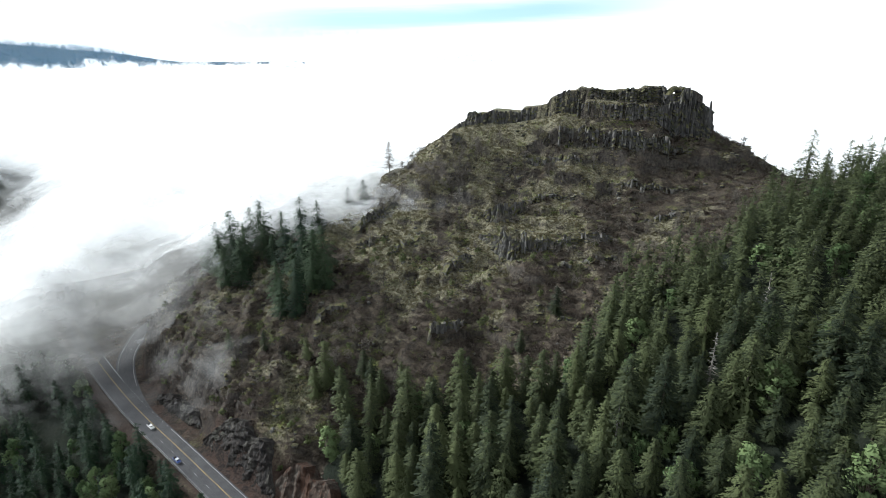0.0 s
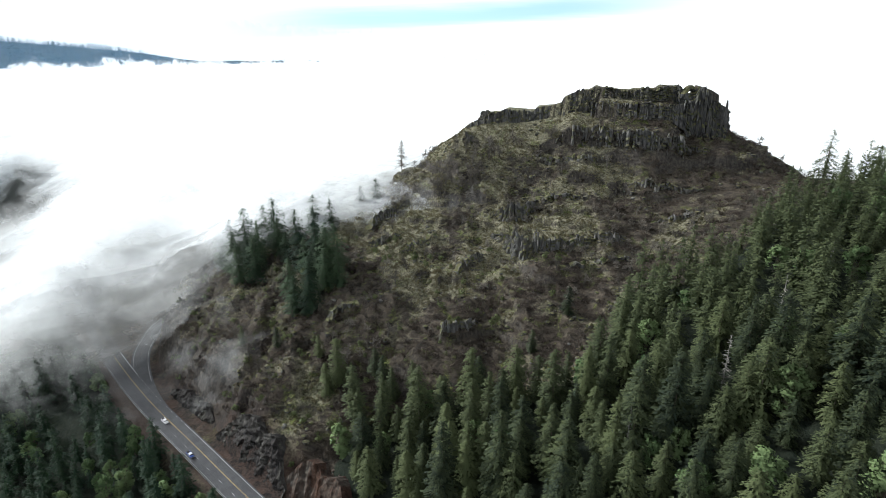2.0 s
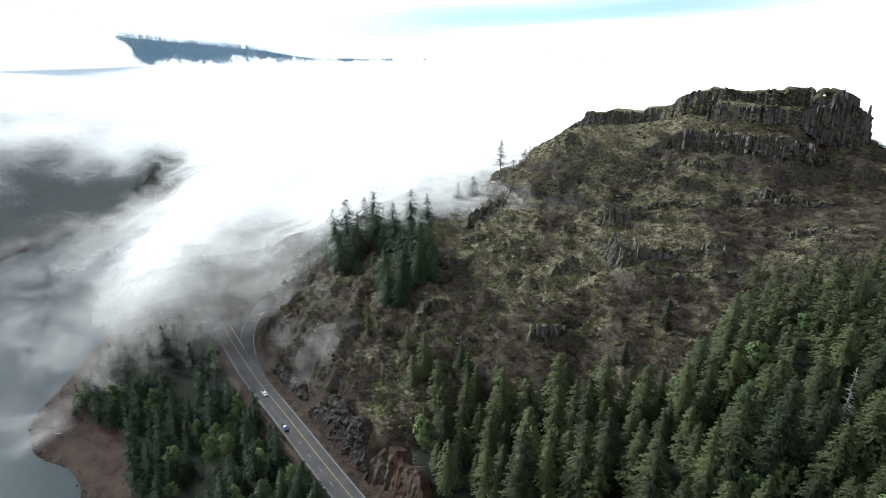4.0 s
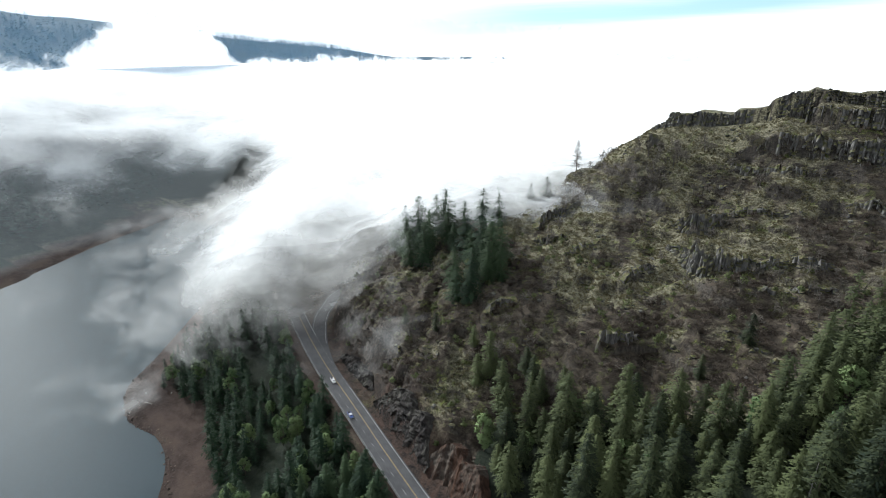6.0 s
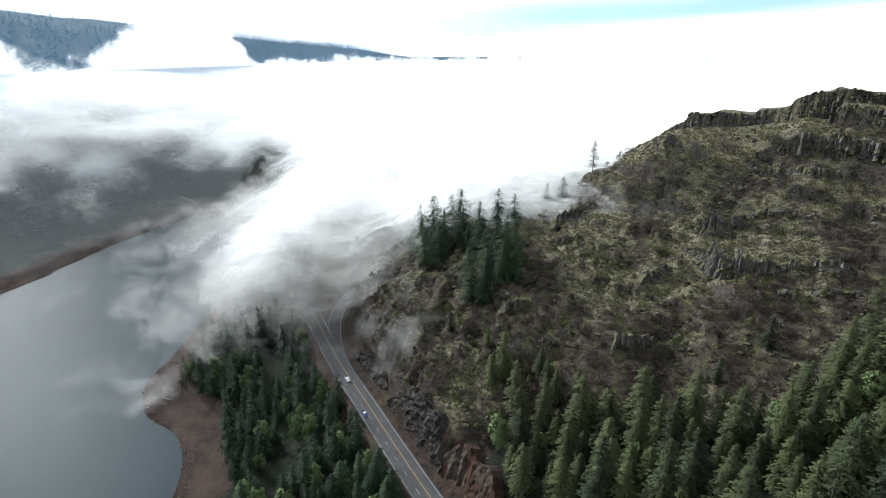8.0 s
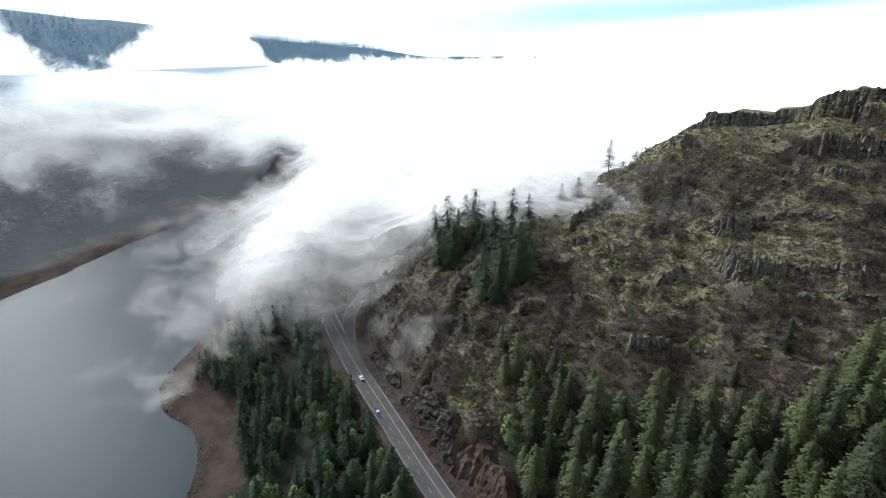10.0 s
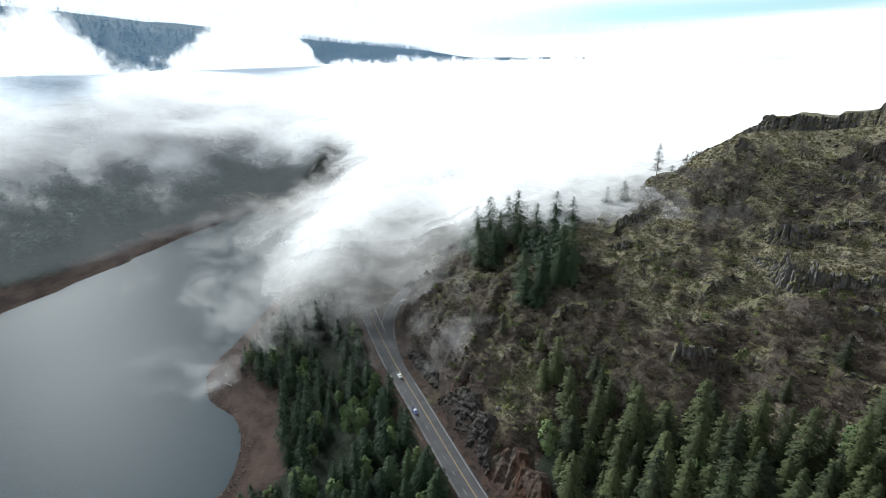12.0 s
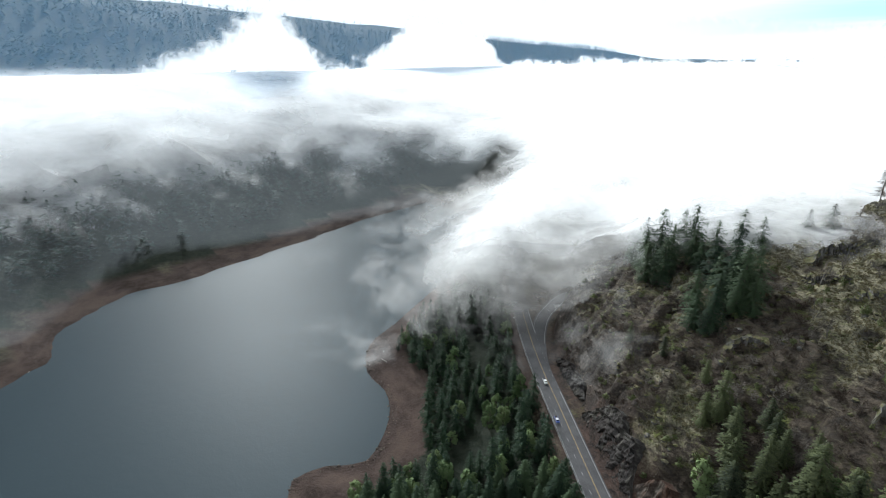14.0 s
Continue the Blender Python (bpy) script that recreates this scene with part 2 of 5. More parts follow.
FOG = fog_material("fog", (0.965, 0.975, 0.98))
FOG_DECK = fog_material("fog_deck", (0.965, 0.975, 0.98), 0.8, 2.3)
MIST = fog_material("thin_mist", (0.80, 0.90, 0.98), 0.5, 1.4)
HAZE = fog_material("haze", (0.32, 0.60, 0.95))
STEEL = plain("galvanised_steel", (0.42, 0.43, 0.43), 0.5, 0.7)
POST_WOOD = wood_material("post_wood", (0.07, 0.055, 0.042), (0.16, 0.13, 0.10))


# ---- shape of the land ----
def hash2(ix, iy, seed):
    h = (ix.astype(np.int64) * 374761393 + iy.astype(np.int64) * 668265263 + seed * 974711) & 0x7FFFFFFF
    h = ((h ^ (h >> 13)) * 1274126177) & 0x7FFFFFFF
    return ((h ^ (h >> 16)) & 0xFFFF) / 65535.0


def value_noise(x, y, seed=0):
    ix, iy = np.floor(x), np.floor(y)
    fx, fy = x - ix, y - iy
    fx, fy = fx * fx * (3 - 2 * fx), fy * fy * (3 - 2 * fy)
    a, b = hash2(ix, iy, seed), hash2(ix + 1, iy, seed)
    c, d = hash2(ix, iy + 1, seed), hash2(ix + 1, iy + 1, seed)
    return (a + (b - a) * fx) * (1 - fy) + (c + (d - c) * fx) * fy


def fbm(x, y, size, octaves=4, seed=0):
    """Noise from -1 to 1 whose largest lumps are size metres across."""
    total, weight, gain = 0, 0, 1.0
    for k in range(octaves):
        total = total + gain * value_noise(x / size + 17.3 * k, y / size - 9.1 * k, seed + k)
        weight, gain, size = weight + gain, gain * 0.5, size * 0.5
    return 2 * total / weight - 1


def step(a, b, v):
    u = np.clip((v - a) / (b - a), 0, 1)
    return u * u * (3 - 2 * u)


def smooth_max(a, b, k):
    h = np.clip(0.5 + 0.5 * (a - b) / k, 0, 1)
    return b + (a - b) * h + k * h * (1 - h)


def line_near(points, x, y):
    """Distance to a polyline, the side (positive to its right), and the length along it of the nearest point."""
    best = np.full(np.shape(x), 1e18)
    side, along, run = np.zeros(np.shape(x)), np.zeros(np.shape(x)), 0.0
    for (ax, ay), (bx, by) in zip(points[:-1], points[1:]):
        ux, uy = bx - ax, by - ay
        size = math.hypot(ux, uy)
        u = np.clip(((x - ax) * ux + (y - ay) * uy) / size ** 2, 0, 1)
        dx, dy = x - ax - u * ux, y - ay - u * uy
        d = dx * dx + dy * dy
        closer = d < best
        best = np.where(closer, d, best)
        side = np.where(closer, np.sign(dx * uy - dy * ux), side)
        along = np.where(closer, run + u * size, along)
        run += size
    return np.sqrt(best), side, along


def inside(points, x, y):
    odd = np.zeros(np.shape(x), bool)
    for (ax, ay), (bx, by) in zip(points, points[1:] + points[:1]):
        if ay != by:
            odd ^= ((ay > y) != (by > y)) & (x < (bx - ax) * (y - ay) / (by - ay) + ax)
    return odd


def smooth_line(points, spacing):
    """A Catmull-Rom line through the points, cut into even lengths."""
    p = np.array([points[0]] + list(points) + [points[-1]], float)
    out = []
    for k in range(1, len(p) - 2):
        n = max(2, int(np.linalg.norm(p[k + 1] - p[k]) / spacing))
        for u in np.arange(n) / n:
            out.append(0.5 * (2 * p[k] + (p[k + 1] - p[k - 1]) * u + (2 * p[k - 1] - 5 * p[k] + 4 * p[k + 1] - p[k + 2]) * u * u
                              + (3 * p[k] - p[k - 1] - 3 * p[k + 1] + p[k + 2]) * u ** 3))
    out.append(p[-2])
    return [tuple(q) for q in out]


WATER = -25.0
ROAD = smooth_line([(190, -60), (60, 62), (-25, 136), (-85.3, 185.4), (-136.8, 229.1), (-176.5, 262.8), (-217.7, 301.8), (-262, 348), (-320, 415), (-380, 500)], 8)
SIDE_ROAD = smooth_line([(-160, 248.5), (-181, 270), (-200, 296), (-212.5, 319), (-218, 338), (-222, 362), (-214, 392), (-190, 420)], 5)
NEAR_SHORE = [(-420, 520), (-346, 322), (-322, 260), (-308, 222), (-277, 196), (-252, 192), (-226, 175), (-205, 142), (-217, 124), (-221, 104), (-207, 92), (-165, 40), (-120, -60)]
FAR_SHORE = [(-330, -140), (-400, -40), (-436, 4), (-453, 36), (-501, 49), (-545, 116), (-539, 161), (-552, 239), (-569, 336), (-590, 421), (-600, 560)]
LAKE = smooth_line(NEAR_SHORE, 10) + smooth_line(FAR_SHORE, 10)
CAP_A, CAP_B = (33.0, 443.0), (176.0, 404.0)
FALL_D = [0, 14, 32, 41, 54, 74, 105, 140, 178, 210, 240, 300, 420]
FALL_Z = [0, 0, 8, 11, 24, 40, 52, 62, 75, 92, 108, 140, 190]
BANDS = [(124, 7), (108, 6), (92, 9), (76, 7), (58, 5)]     # heights of the rock bands and how tall they stand


def cap_near(x, y):
    """Distance from the butte's flat top, wider to the west, and how far along the top."""
    (ax, ay), (bx, by) = CAP_A, CAP_B
    u = ((x - ax) * (bx - ax) + (y - ay) * (by - ay)) / ((bx - ax) ** 2 + (by - ay) ** 2)
    v = np.clip(u, 0, 1)
    dx, dy = x - ax - v * (bx - ax), y - ay - v * (by - ay)
    dx = np.where(dx < 0, dx * 0.87, dx * 0.85)
    return np.hypot(dx, dy), v


def cap_height(v):
    return np.interp(v, [0, 0.03, 0.05, 0.2, 0.215, 0.3, 0.34, 0.355, 0.40, 0.43, 0.47, 0.50, 0.53, 0.60, 0.66, 0.68, 0.78, 0.80, 0.89, 0.903, 0.957, 0.968, 1],
                     [149.5, 150.5, 152, 151.5, 154.5, 156, 158, 162.5, 164.5, 167, 168, 170.5, 169, 168.5, 168, 169, 169.5, 172, 171, 165.5, 165.5, 171, 170])


def rim_foot(v):
    """Where the mossy apron meets the rim rock."""
    return np.interp(v, [0, 0.2, 0.34, 0.4, 0.52, 0.86, 0.92, 1], [142, 143.5, 147.5, 151, 151.5, 151.5, 145, 141])


def straw_share(x, y):
    """How much pale grass grows here: most on the open western shoulder, little on the brushy foot and the eastern
    face, whose shade it carries too.
    """
    west = step(75, -10, x) * step(285, 330, y)
    # reaches east to -36 to darken a shaded strip by the shoulder firs
    foot = step(300, 262, y) + 0.9 * step(-36, -62, x)
    foot = foot * (1 - 0.85 * step(-48, -62, x) * step(262, 248, y))
    d, v = cap_near(x, y)
    under = step(56, 34, d) * step(0.95, 0.7, v)
    # less grass past x = 80 also stands in for the east face's shade
    return fbm(x, y, 26, 5, 54) + 0.45 * fbm(x, y, 7, 3, 57) + 0.34 * west + 0.42 * under - 0.34 * np.minimum(foot, 1.2) - 0.36 * step(80, 150, x) - 0.06


def land(x, y, detail=True):
    x, y = np.asarray(x, float), np.asarray(y, float)
    d, v = cap_near(x, y)
    wob = fbm(x, y, 60, 4, 3)
    base = 133 + 8 * step(0.22, 0.42, v)
    dd = np.maximum(d * (1 + 0.10 * wob) + 5 * fbm(x, y, 24, 3, 8), 0)
    hill = base - np.interp(dd, FALL_D, FALL_Z)
    if detail:
        for k, (level, tall) in enumerate(BANDS):
            level = level + 6 * fbm(x, y, 90, 2, 20 + k)
            strength = np.clip(0.55 + 1.1 * fbm(x, y, 45, 3, 40 + k), 0, 1)
            gap = hill - level
            hill = hill + strength * tall * 0.55 * (step(-1.2, 1.0, gap) - step(-tall * 1.8, -1.2, gap) * 1.0) * np.exp(-(gap / (tall * 1.8)) ** 2)
        soft = step(8, 40, d)
        gully = 1 - np.abs(fbm(x * 1.0 + 6 * wob, y * 0.36 + 0.3 * x, 26, 3, 64))
        hill = hill + soft * (3.0 * fbm(x, y, 22, 4, 60) + 8.0 * (gully - 0.78) + 2.4 * fbm(x, y, 10, 3, 66)) + 1.0 * fbm(x, y, 5, 3, 61)
    if detail:                                                     # broken ledges a few metres high follow the slope
        level = hill + 3.0 * fbm(x, y, 45, 3, 120)
        part_way = level / 6.2 - np.floor(level / 6.2)
        hill = hill + 6.2 * (step(0.5, 0.95, part_way) - part_way) * np.clip(0.42 + 1.1 * fbm(x, y, 28, 3, 122), 0, 0.85) * step(20, 40, d)
    top = cap_height(v) + (1.0 * fbm(x, y, 14, 3, 5) if detail else 0)
    top = top - np.where(v >= 1, np.interp(d, [0, 5, 20], [0, 2, 12]), 0)
    edge = 9.5 + 2 * fbm(x, y, 26, 3, 11)
    ledge = step(0.47, 0.53, v) * step(0.92, 0.86, v)
    east_end = step(0.84, 0.96, v)
    fall = np.interp(d, [0, 14, 21, 34, 36, 41, 60], [0, 0, 2, 9.5, 17, 40, 60])
    loose = np.interp(d, [0, 14, 22, 36, 50, 60], [0, 0, 5, 17, 29, 50])
    fall = loose + (fall - loose) * step(0.22, 0.4, v) + east_end * np.interp(d, [12, 34], [0, 14])
    hill = np.maximum(hill, np.where(d < 60, rim_foot(v) + 2.4 * fbm(x, y, 12, 4, 6) - fall, -99))
    hill = np.where((d < 19.5) & (ledge > 0.02), np.maximum(hill, 162.8 - 26 * (1 - ledge) - 0.4 * np.maximum(d - edge, 0)), hill)
    hill = np.where(d < edge, np.maximum(hill, top), hill)
    # the forested slope to the east
    east = 28 + 0.5 * x + 5 * wob
    east = -smooth_max(-east, -112 - 6 * fbm(x, y, 120, 3, 71), 22) - 0.25 * np.maximum(y - 360, 0)
    low = -22 + 2 * wob
    z = smooth_max(hill, smooth_max(east, low, 10), 12)
    # the shore, the far side and the lake
    rd, side, along = line_near(ROAD, x, y)
    off = rd * side
    ds, _, _ = line_near(LAKE + LAKE[:1], x, y)
    in_lake = inside(LAKE, x, y)
    fd, _, _ = line_near(FAR_SHORE + [(-720, 1000), (-900, 1700), (-850, 2500), (-700, 3400), (-500, 4900)], x, y)
    west = x < np.interp(y, [-140, 4, 120, 420, 560, 1000, 1700, 2500, 3400], [-330, -436, -545, -590, -600, -720, -900, -850, -700])
    bank = WATER * rd / (rd + ds + 1e-6) + 1.2 * fbm(x, y, 14, 3, 80) * step(3, 25, np.minimum(rd, ds))
    z = np.where((off < 0) & ~west & (y < 700), np.minimum(bank, 2 + 0 * bank), z)
    crest = np.interp(y, [-900, 200, 680, 1310, 2020, 2825, 3300], [350, 345, 350, 335, 293, 228, 165])
    rise = WATER + 0.30 * fd + 22 * fbm(x, y, 260, 4, 90) * step(20, 200, fd)
    far = -smooth_max(-rise, -crest - 14 * fbm(x, y, 300, 3, 95), 40)
    far = np.where(fd > 1500, far - 0.2 * (fd - 1500), far)
    z = np.where(west, far, z)
    z = np.where(in_lake, WATER - 0.25 * np.minimum(ds, 40), z)
    # the cut over the road, its ditch and the flat bed
    sd, sside, _ = line_near(SIDE_ROAD, x, y)
    room = np.where(off > 0, off - np.interp(along, [0, 330, 420, 470], [11, 11, 10, 16]), 99)
    rough = 1 + 0.5 * fbm(x, y, 13, 4, 100) + 0.35 * np.abs(fbm(x, y, 5, 3, 104))
    cut = np.maximum(np.minimum(1.75 * room, 2.7 * (sd * sside - 9)), 0) * rough - 0.4
    z = np.where((off > 0) & ~west & (y < 520), np.minimum(z, cut), z)
    bed = -0.25
    z = np.where((off <= 0) & ~west, np.where(rd < 9, bed, bed + (z - bed) * step(9, 16, rd)), z)
    z = np.where((off > 0) & (rd < 10.5), bed - 0.5 * step(6.5, 9.5, rd), z)
    z = np.where(sd < 8.5, bed, z)
    return z


# ---- ground, lake, roads, fog ----
def mesh_of(name, verts, faces, material, smooth=False, normals=None):
    me = bpy.data.meshes.new(name)
    me.from_pydata([tuple(v) for v in verts], [], [tuple(f) for f in faces])
    if smooth or normals is not None:
        me.shade_smooth()
    if normals is not None:
        me.normals_split_custom_set_from_vertices(normals)
    if material:
        me.materials.append(material)
    return me


def crown_normals(cv, cf, lift=0.45, share=0.7):
    """Leaves face the way their part of the crown does: out from the stem and up. Turns the faces to suit."""
    v = np.array(cv, float)
    out, faces = np.zeros_like(v), []
    for f in cf:
        p = v[list(f)]
        n = np.cross(p[1] - p[0], p[2] - p[0])
        n = n / (np.linalg.norm(n) + 1e-9)
        c = p.mean(0)
        flat = math.hypot(c[0], c[1])
        way = np.array((c[0], c[1], lift * flat + 0.5)) / math.hypot(flat, lift * flat + 0.5)
        if n @ way < 0:
            n, f = -n, tuple(reversed(f))
        m = share * way + (1 - share) * n
        out[list(f)] = m / np.linalg.norm(m)
        faces.append(f)
    return out, faces


def part(name, me, parent, label=""):
    ob = new(name, me)
    ob.parent = parent
    return tagged(ob, label) if label else ob


def grid_faces(nx, ny):
    i = np.arange((nx - 1) * (ny - 1))
    a = (i // (nx - 1)) * nx + i % (nx - 1)
    return np.stack([a, a + 1, a + nx + 1, a + nx], -1).tolist()


def axis(stops):
    """Grid lines whose spacing changes from stretch to stretch: (from, to, spacing)."""
    out = []
    for low, high, gap in stops:
        out += list(np.linspace(low, high, max(2, int(round((high - low) / gap)) + 1))[:-1])
    return np.array(out + [stops[-1][1]])


FOREST_EDGE = [(-62, 150), (-60, 190), (-46, 218), (3, 208), (48, 204), (72, 226), (90, 256), (121, 240), (154, 266), (195, 297), (330, 380), (900, 600)]


def in_forest(x, y):
    return y < np.interp(x, [p[0] for p in FOREST_EDGE], [p[1] for p in FOREST_EDGE])


def build_ground():
    xs = axis([(-4900, -1700, 320), (-1700, -720, 60), (-720, -340, 12), (-340, -240, 3), (-240, 250, 1.5), (250, 420, 6), (420, 900, 40), (900, 4900, 400)])
    ys = axis([(-4900, -300, 460), (-300, 40, 20), (40, 150, 4), (150, 470, 1.5), (470, 600, 8), (600, 1600, 50), (1600, 4900, 220)])
    gx, gy = np.meshgrid(xs, ys)
    x, y = gx.ravel(), gy.ravel()
    z = land(x, y)
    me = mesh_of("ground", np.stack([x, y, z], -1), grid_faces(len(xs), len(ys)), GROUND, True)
    rd, side, along = line_near(ROAD, x, y)
    sd, sside, _ = line_near(SIDE_ROAD, x, y)
    off = rd * side
    red = np.clip(step(29, 13, off + 8 * fbm(x, y, 16, 3, 9)) * (0.35 + 0.65 * step(-135, -118, x)) * (off > -9) * (z < 34) * (y < 330), 0, 1)
    red = np.maximum(red, ((sd < 26) & (z < 5)).astype(float) * 0.8)
    ds, _, _ = line_near(LAKE + LAKE[:1], x, y)
    bank = step(40, 24, ds + 10 * fbm(x, y, 26, 3, 13)) * (z < 20)
    bank = np.maximum(bank, ((off < 0) & (rd < 17)).astype(float) * 0.7 * (z > -6))
    far_west = x < -600
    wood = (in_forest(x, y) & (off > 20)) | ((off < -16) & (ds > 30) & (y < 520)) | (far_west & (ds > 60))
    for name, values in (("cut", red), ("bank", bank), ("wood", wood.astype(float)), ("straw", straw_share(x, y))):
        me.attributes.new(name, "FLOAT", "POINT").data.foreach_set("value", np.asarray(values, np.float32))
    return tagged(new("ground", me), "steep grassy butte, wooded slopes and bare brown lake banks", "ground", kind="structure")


def ribbon(line, low, high, z, lift=0.0, start=0.0, end=1e9):
    """A strip along a line from low to high metres to its right."""
    verts, run = [], 0.0
    for k, (x, y) in enumerate(line):
        a, b = np.array(line[max(k - 1, 0)]), np.array(line[min(k + 1, len(line) - 1)])
        u = (b - a) / np.linalg.norm(b - a)
        if k:
            run += math.hypot(x - line[k - 1][0], y - line[k - 1][1])
        if start <= run <= end:
            for s in (low, high):
                verts.append((x + u[1] * s, y - u[0] * s, z + lift))
    return verts, [(2 * k, 2 * k + 1, 2 * k + 3, 2 * k + 2) for k in range(len(verts) // 2 - 1)]


def slab(name, line, low, high, z, thick, material, start=0.0, end=1e9):
    v, f = ribbon(line, low, high, z, 0, start, end)
    n = len(v)
    v = v + [(x, y, q - thick) for x, y, q in v]
    f = f + [tuple(reversed([a + n for a in q])) for q in f]
    for k in range(n // 2 - 1):
        f += [(2 * k, 2 * k + 2, 2 * k + 2 + n, 2 * k + n), (2 * k + 3, 2 * k + 1, 2 * k + 1 + n, 2 * k + 3 + n)]
    f += [(1, 0, n, n + 1), (n - 2, n - 1, 2 * n - 1, 2 * n - 2)]
    return mesh_of(name, v, f, material)


def build_roads():
    road = tagged(new("road", slab("road", ROAD, -7.1, 5.3, 0.02, 0.6, ASPHALT)), "grey three-lane asphalt highway with painted lines", "road", kind="structure")
    lane = smooth_line(ROAD[::2], 1.2)
    part("yellow_line", slab("yellow_line", ROAD, 0.08, 0.24, 0.04, 0.03, YELLOW_LINE), road, "worn yellow centre line")
    part("yellow_line", slab("yellow_line", ROAD, -0.24, -0.08, 0.04, 0.03, YELLOW_LINE), road, "worn yellow centre line")
    part("edge_line", slab("edge_line", ROAD, -6.75, -6.6, 0.04, 0.03, WHITE_LINE), road)
    lengths = np.concatenate([[0], np.cumsum([math.hypot(b[0] - a[0], b[1] - a[1]) for a, b in zip(lane, lane[1:])])])
    fork = float(lengths[np.argmin([math.hypot(p[0] + 203, p[1] - 291) for p in lane])])
    solid = fork - 72
    part("edge_line", slab("edge_line", lane, 4.4, 4.62, 0.04, 0.03, WHITE_LINE, 0, solid), road)
    part("edge_line", slab("edge_line", lane, 4.35, 4.8, 0.04, 0.03, WHITE_LINE, fork, fork + 75), road)
    for k in range(22):                    # the short dashes past the turning
        a = solid + 3 + 3.1 * k
        part("short_dash", slab("short_dash", lane, 4.4, 4.6, 0.04, 0.03, WHITE_LINE, a, a + 1.9), road)
    first = float(lengths[np.argmin([math.hypot(p[0] + 81.5, p[1] - 179.3) for p in lane])])
    for k in range(-4, 8):                 # lane dashes, 40 feet apart
        a = first - 1.2 + 12.19 * k
        part("lane_dash", slab("lane_dash", lane, -3.5, -3.3, 0.04, 0.03, WHITE_LINE, a, a + 3.7), road)
    side = tagged(new("road_1", slab("side_road", SIDE_ROAD, -6.5, 4.6, 0.012, 0.6, ASPHALT)), "grey asphalt side road curving behind the hill", "road", kind="structure")
    part("edge_line", slab("edge_line", SIDE_ROAD, 3.3, 3.55, 0.035, 0.03, WHITE_LINE, 46), side)
    part("edge_line", slab("edge_line", SIDE_ROAD, -5.3, -5.1, 0.035, 0.03, WHITE_LINE, 66), side)
    # low steel barrier on the lake side
    rail = tagged(new("guard_rail"), "weathered steel guard rail on wooden posts beside the road", "guard rail")
    line = smooth_line(ROAD[2:], 3.8)
    beam_v, beam_f = [], []
    for low, high in ((0.42, 0.55), (0.55, 0.62), (0.62, 0.75)):
        v, f = ribbon(line, -7.62 + (0.06 if low == 0.55 else 0), -7.56, 0, low)
        m = len(beam_v)
        w, _ = ribbon(line, -7.62, -7.56, 0, high)
        beam_v += v + w
        n = len(v)
        beam_f += [tuple(m + a for a in q) for q in f] + [tuple(m + n + a for a in q) for q in f]
        for k in range(n // 2 - 1):
            beam_f += [(m + 2 * k, m + 2 * k + 2, m + n + 2 * k + 2, m + n + 2 * k), (m + 2 * k + 1, m + 2 * k + 3, m + n + 2 * k + 3, m + n + 2 * k + 1)]
    part("beam", mesh_of("beam", beam_v, beam_f, STEEL), rail, "corrugated galvanised steel beam")
    box = bpy.data.meshes.new("post")
    bm = bmesh.new()
    bmesh.ops.create_cube(bm, size=1.0, matrix=Matrix.Translation((0, 0, 0.15)) @ Matrix.Diagonal((0.18, 0.2, 1.2, 1)))
    bmesh.ops.bevel(bm, geom=bm.edges[:], offset=0.015, segments=1)
    bm.to_mesh(box)
    bm.free()
    box.materials.append(POST_WOOD)
    v, _ = ribbon(line, -7.75, -7.75, 0)
    for p in v[::2]:
        if -330 < p[0] < 60:
            part("post", box, rail).location = p
    return road


def build_lake():
    n = 40
    xs, ys = np.linspace(-900, 0, n), np.linspace(-500, 900, n)
    gx, gy = np.meshgrid(xs, ys)
    me = mesh_of("water", np.stack([gx.ravel(), gy.ravel(), np.full(n * n, WATER)], -1), grid_faces(n, n), WATER_MAT)
    return tagged(new("water", me), "calm grey reservoir water reflecting bright fog", "water", kind="structure")


FOG_EDGE = smooth_line([(900, 490), (430, 410), (266, 372), (205, 440), (100, 462), (20, 462), (-45, 406), (-84, 366), (-140, 340), (-190, 302), (-216, 268), (-262, 238), (-338, 272), (-385, 335), (-430, 430), (-490, 545), (-570, 620), (-645, 545), (-672, 440), (-674, 300), (-656, 180), (-646, 60), (-690, -100), (-860, -500)], 25)
# for each sheet of the deck: how far it stands over the bank's own top, where its edge lies, and how thick it grows
FOG_VEILS = [(10, 52, 0.42), (2, 30, 0.64), (-7, 16, 0.78)]


# how high the bank boils up before the far ridge: degrees left of north, height
BILLOWS = [(5, 195), (22, 192), (30, 188), (37, 186), (40, 180), (41.5, 226), (44, 250), (47, 262), (49, 256), (51, 212), (54, 192), (57.5, 184), (59.5, 238), (61.5, 275), (63.5, 268), (66, 226), (70, 190), (74, 168), (77, 152), (80, 158), (82, 160), (84, 132), (88, 110), (96, 90), (120, 60)]


def fog_top(x, y, e):
    top = np.interp(e, [-60, 0, 40, 110, 220, 360, 700], [6, 26, 46, 70, 92, 104, 108])
    behind = step(-140, 20, x)                       # the bank stands higher behind the butte
    top = top + behind * (np.interp(e, [-60, 0, 60, 200], [60, 66, 50, 10]))
    torn = 42 * step(700, 1800, e)
    return top + torn + 10 * fbm(x, y, 150, 4, 200) * step(-40, 120, e) * step(380, 220, e) + 14 * fbm(x, y, 700, 2, 300) * step(250, 900, e)


def smooth_land(x, y):
    return sum(land(x + a, y + b, False) for a, b in ((0, 0), (28, 0), (-28, 0), (0, 28), (0, -28), (18, 18), (-18, -18))) / 7


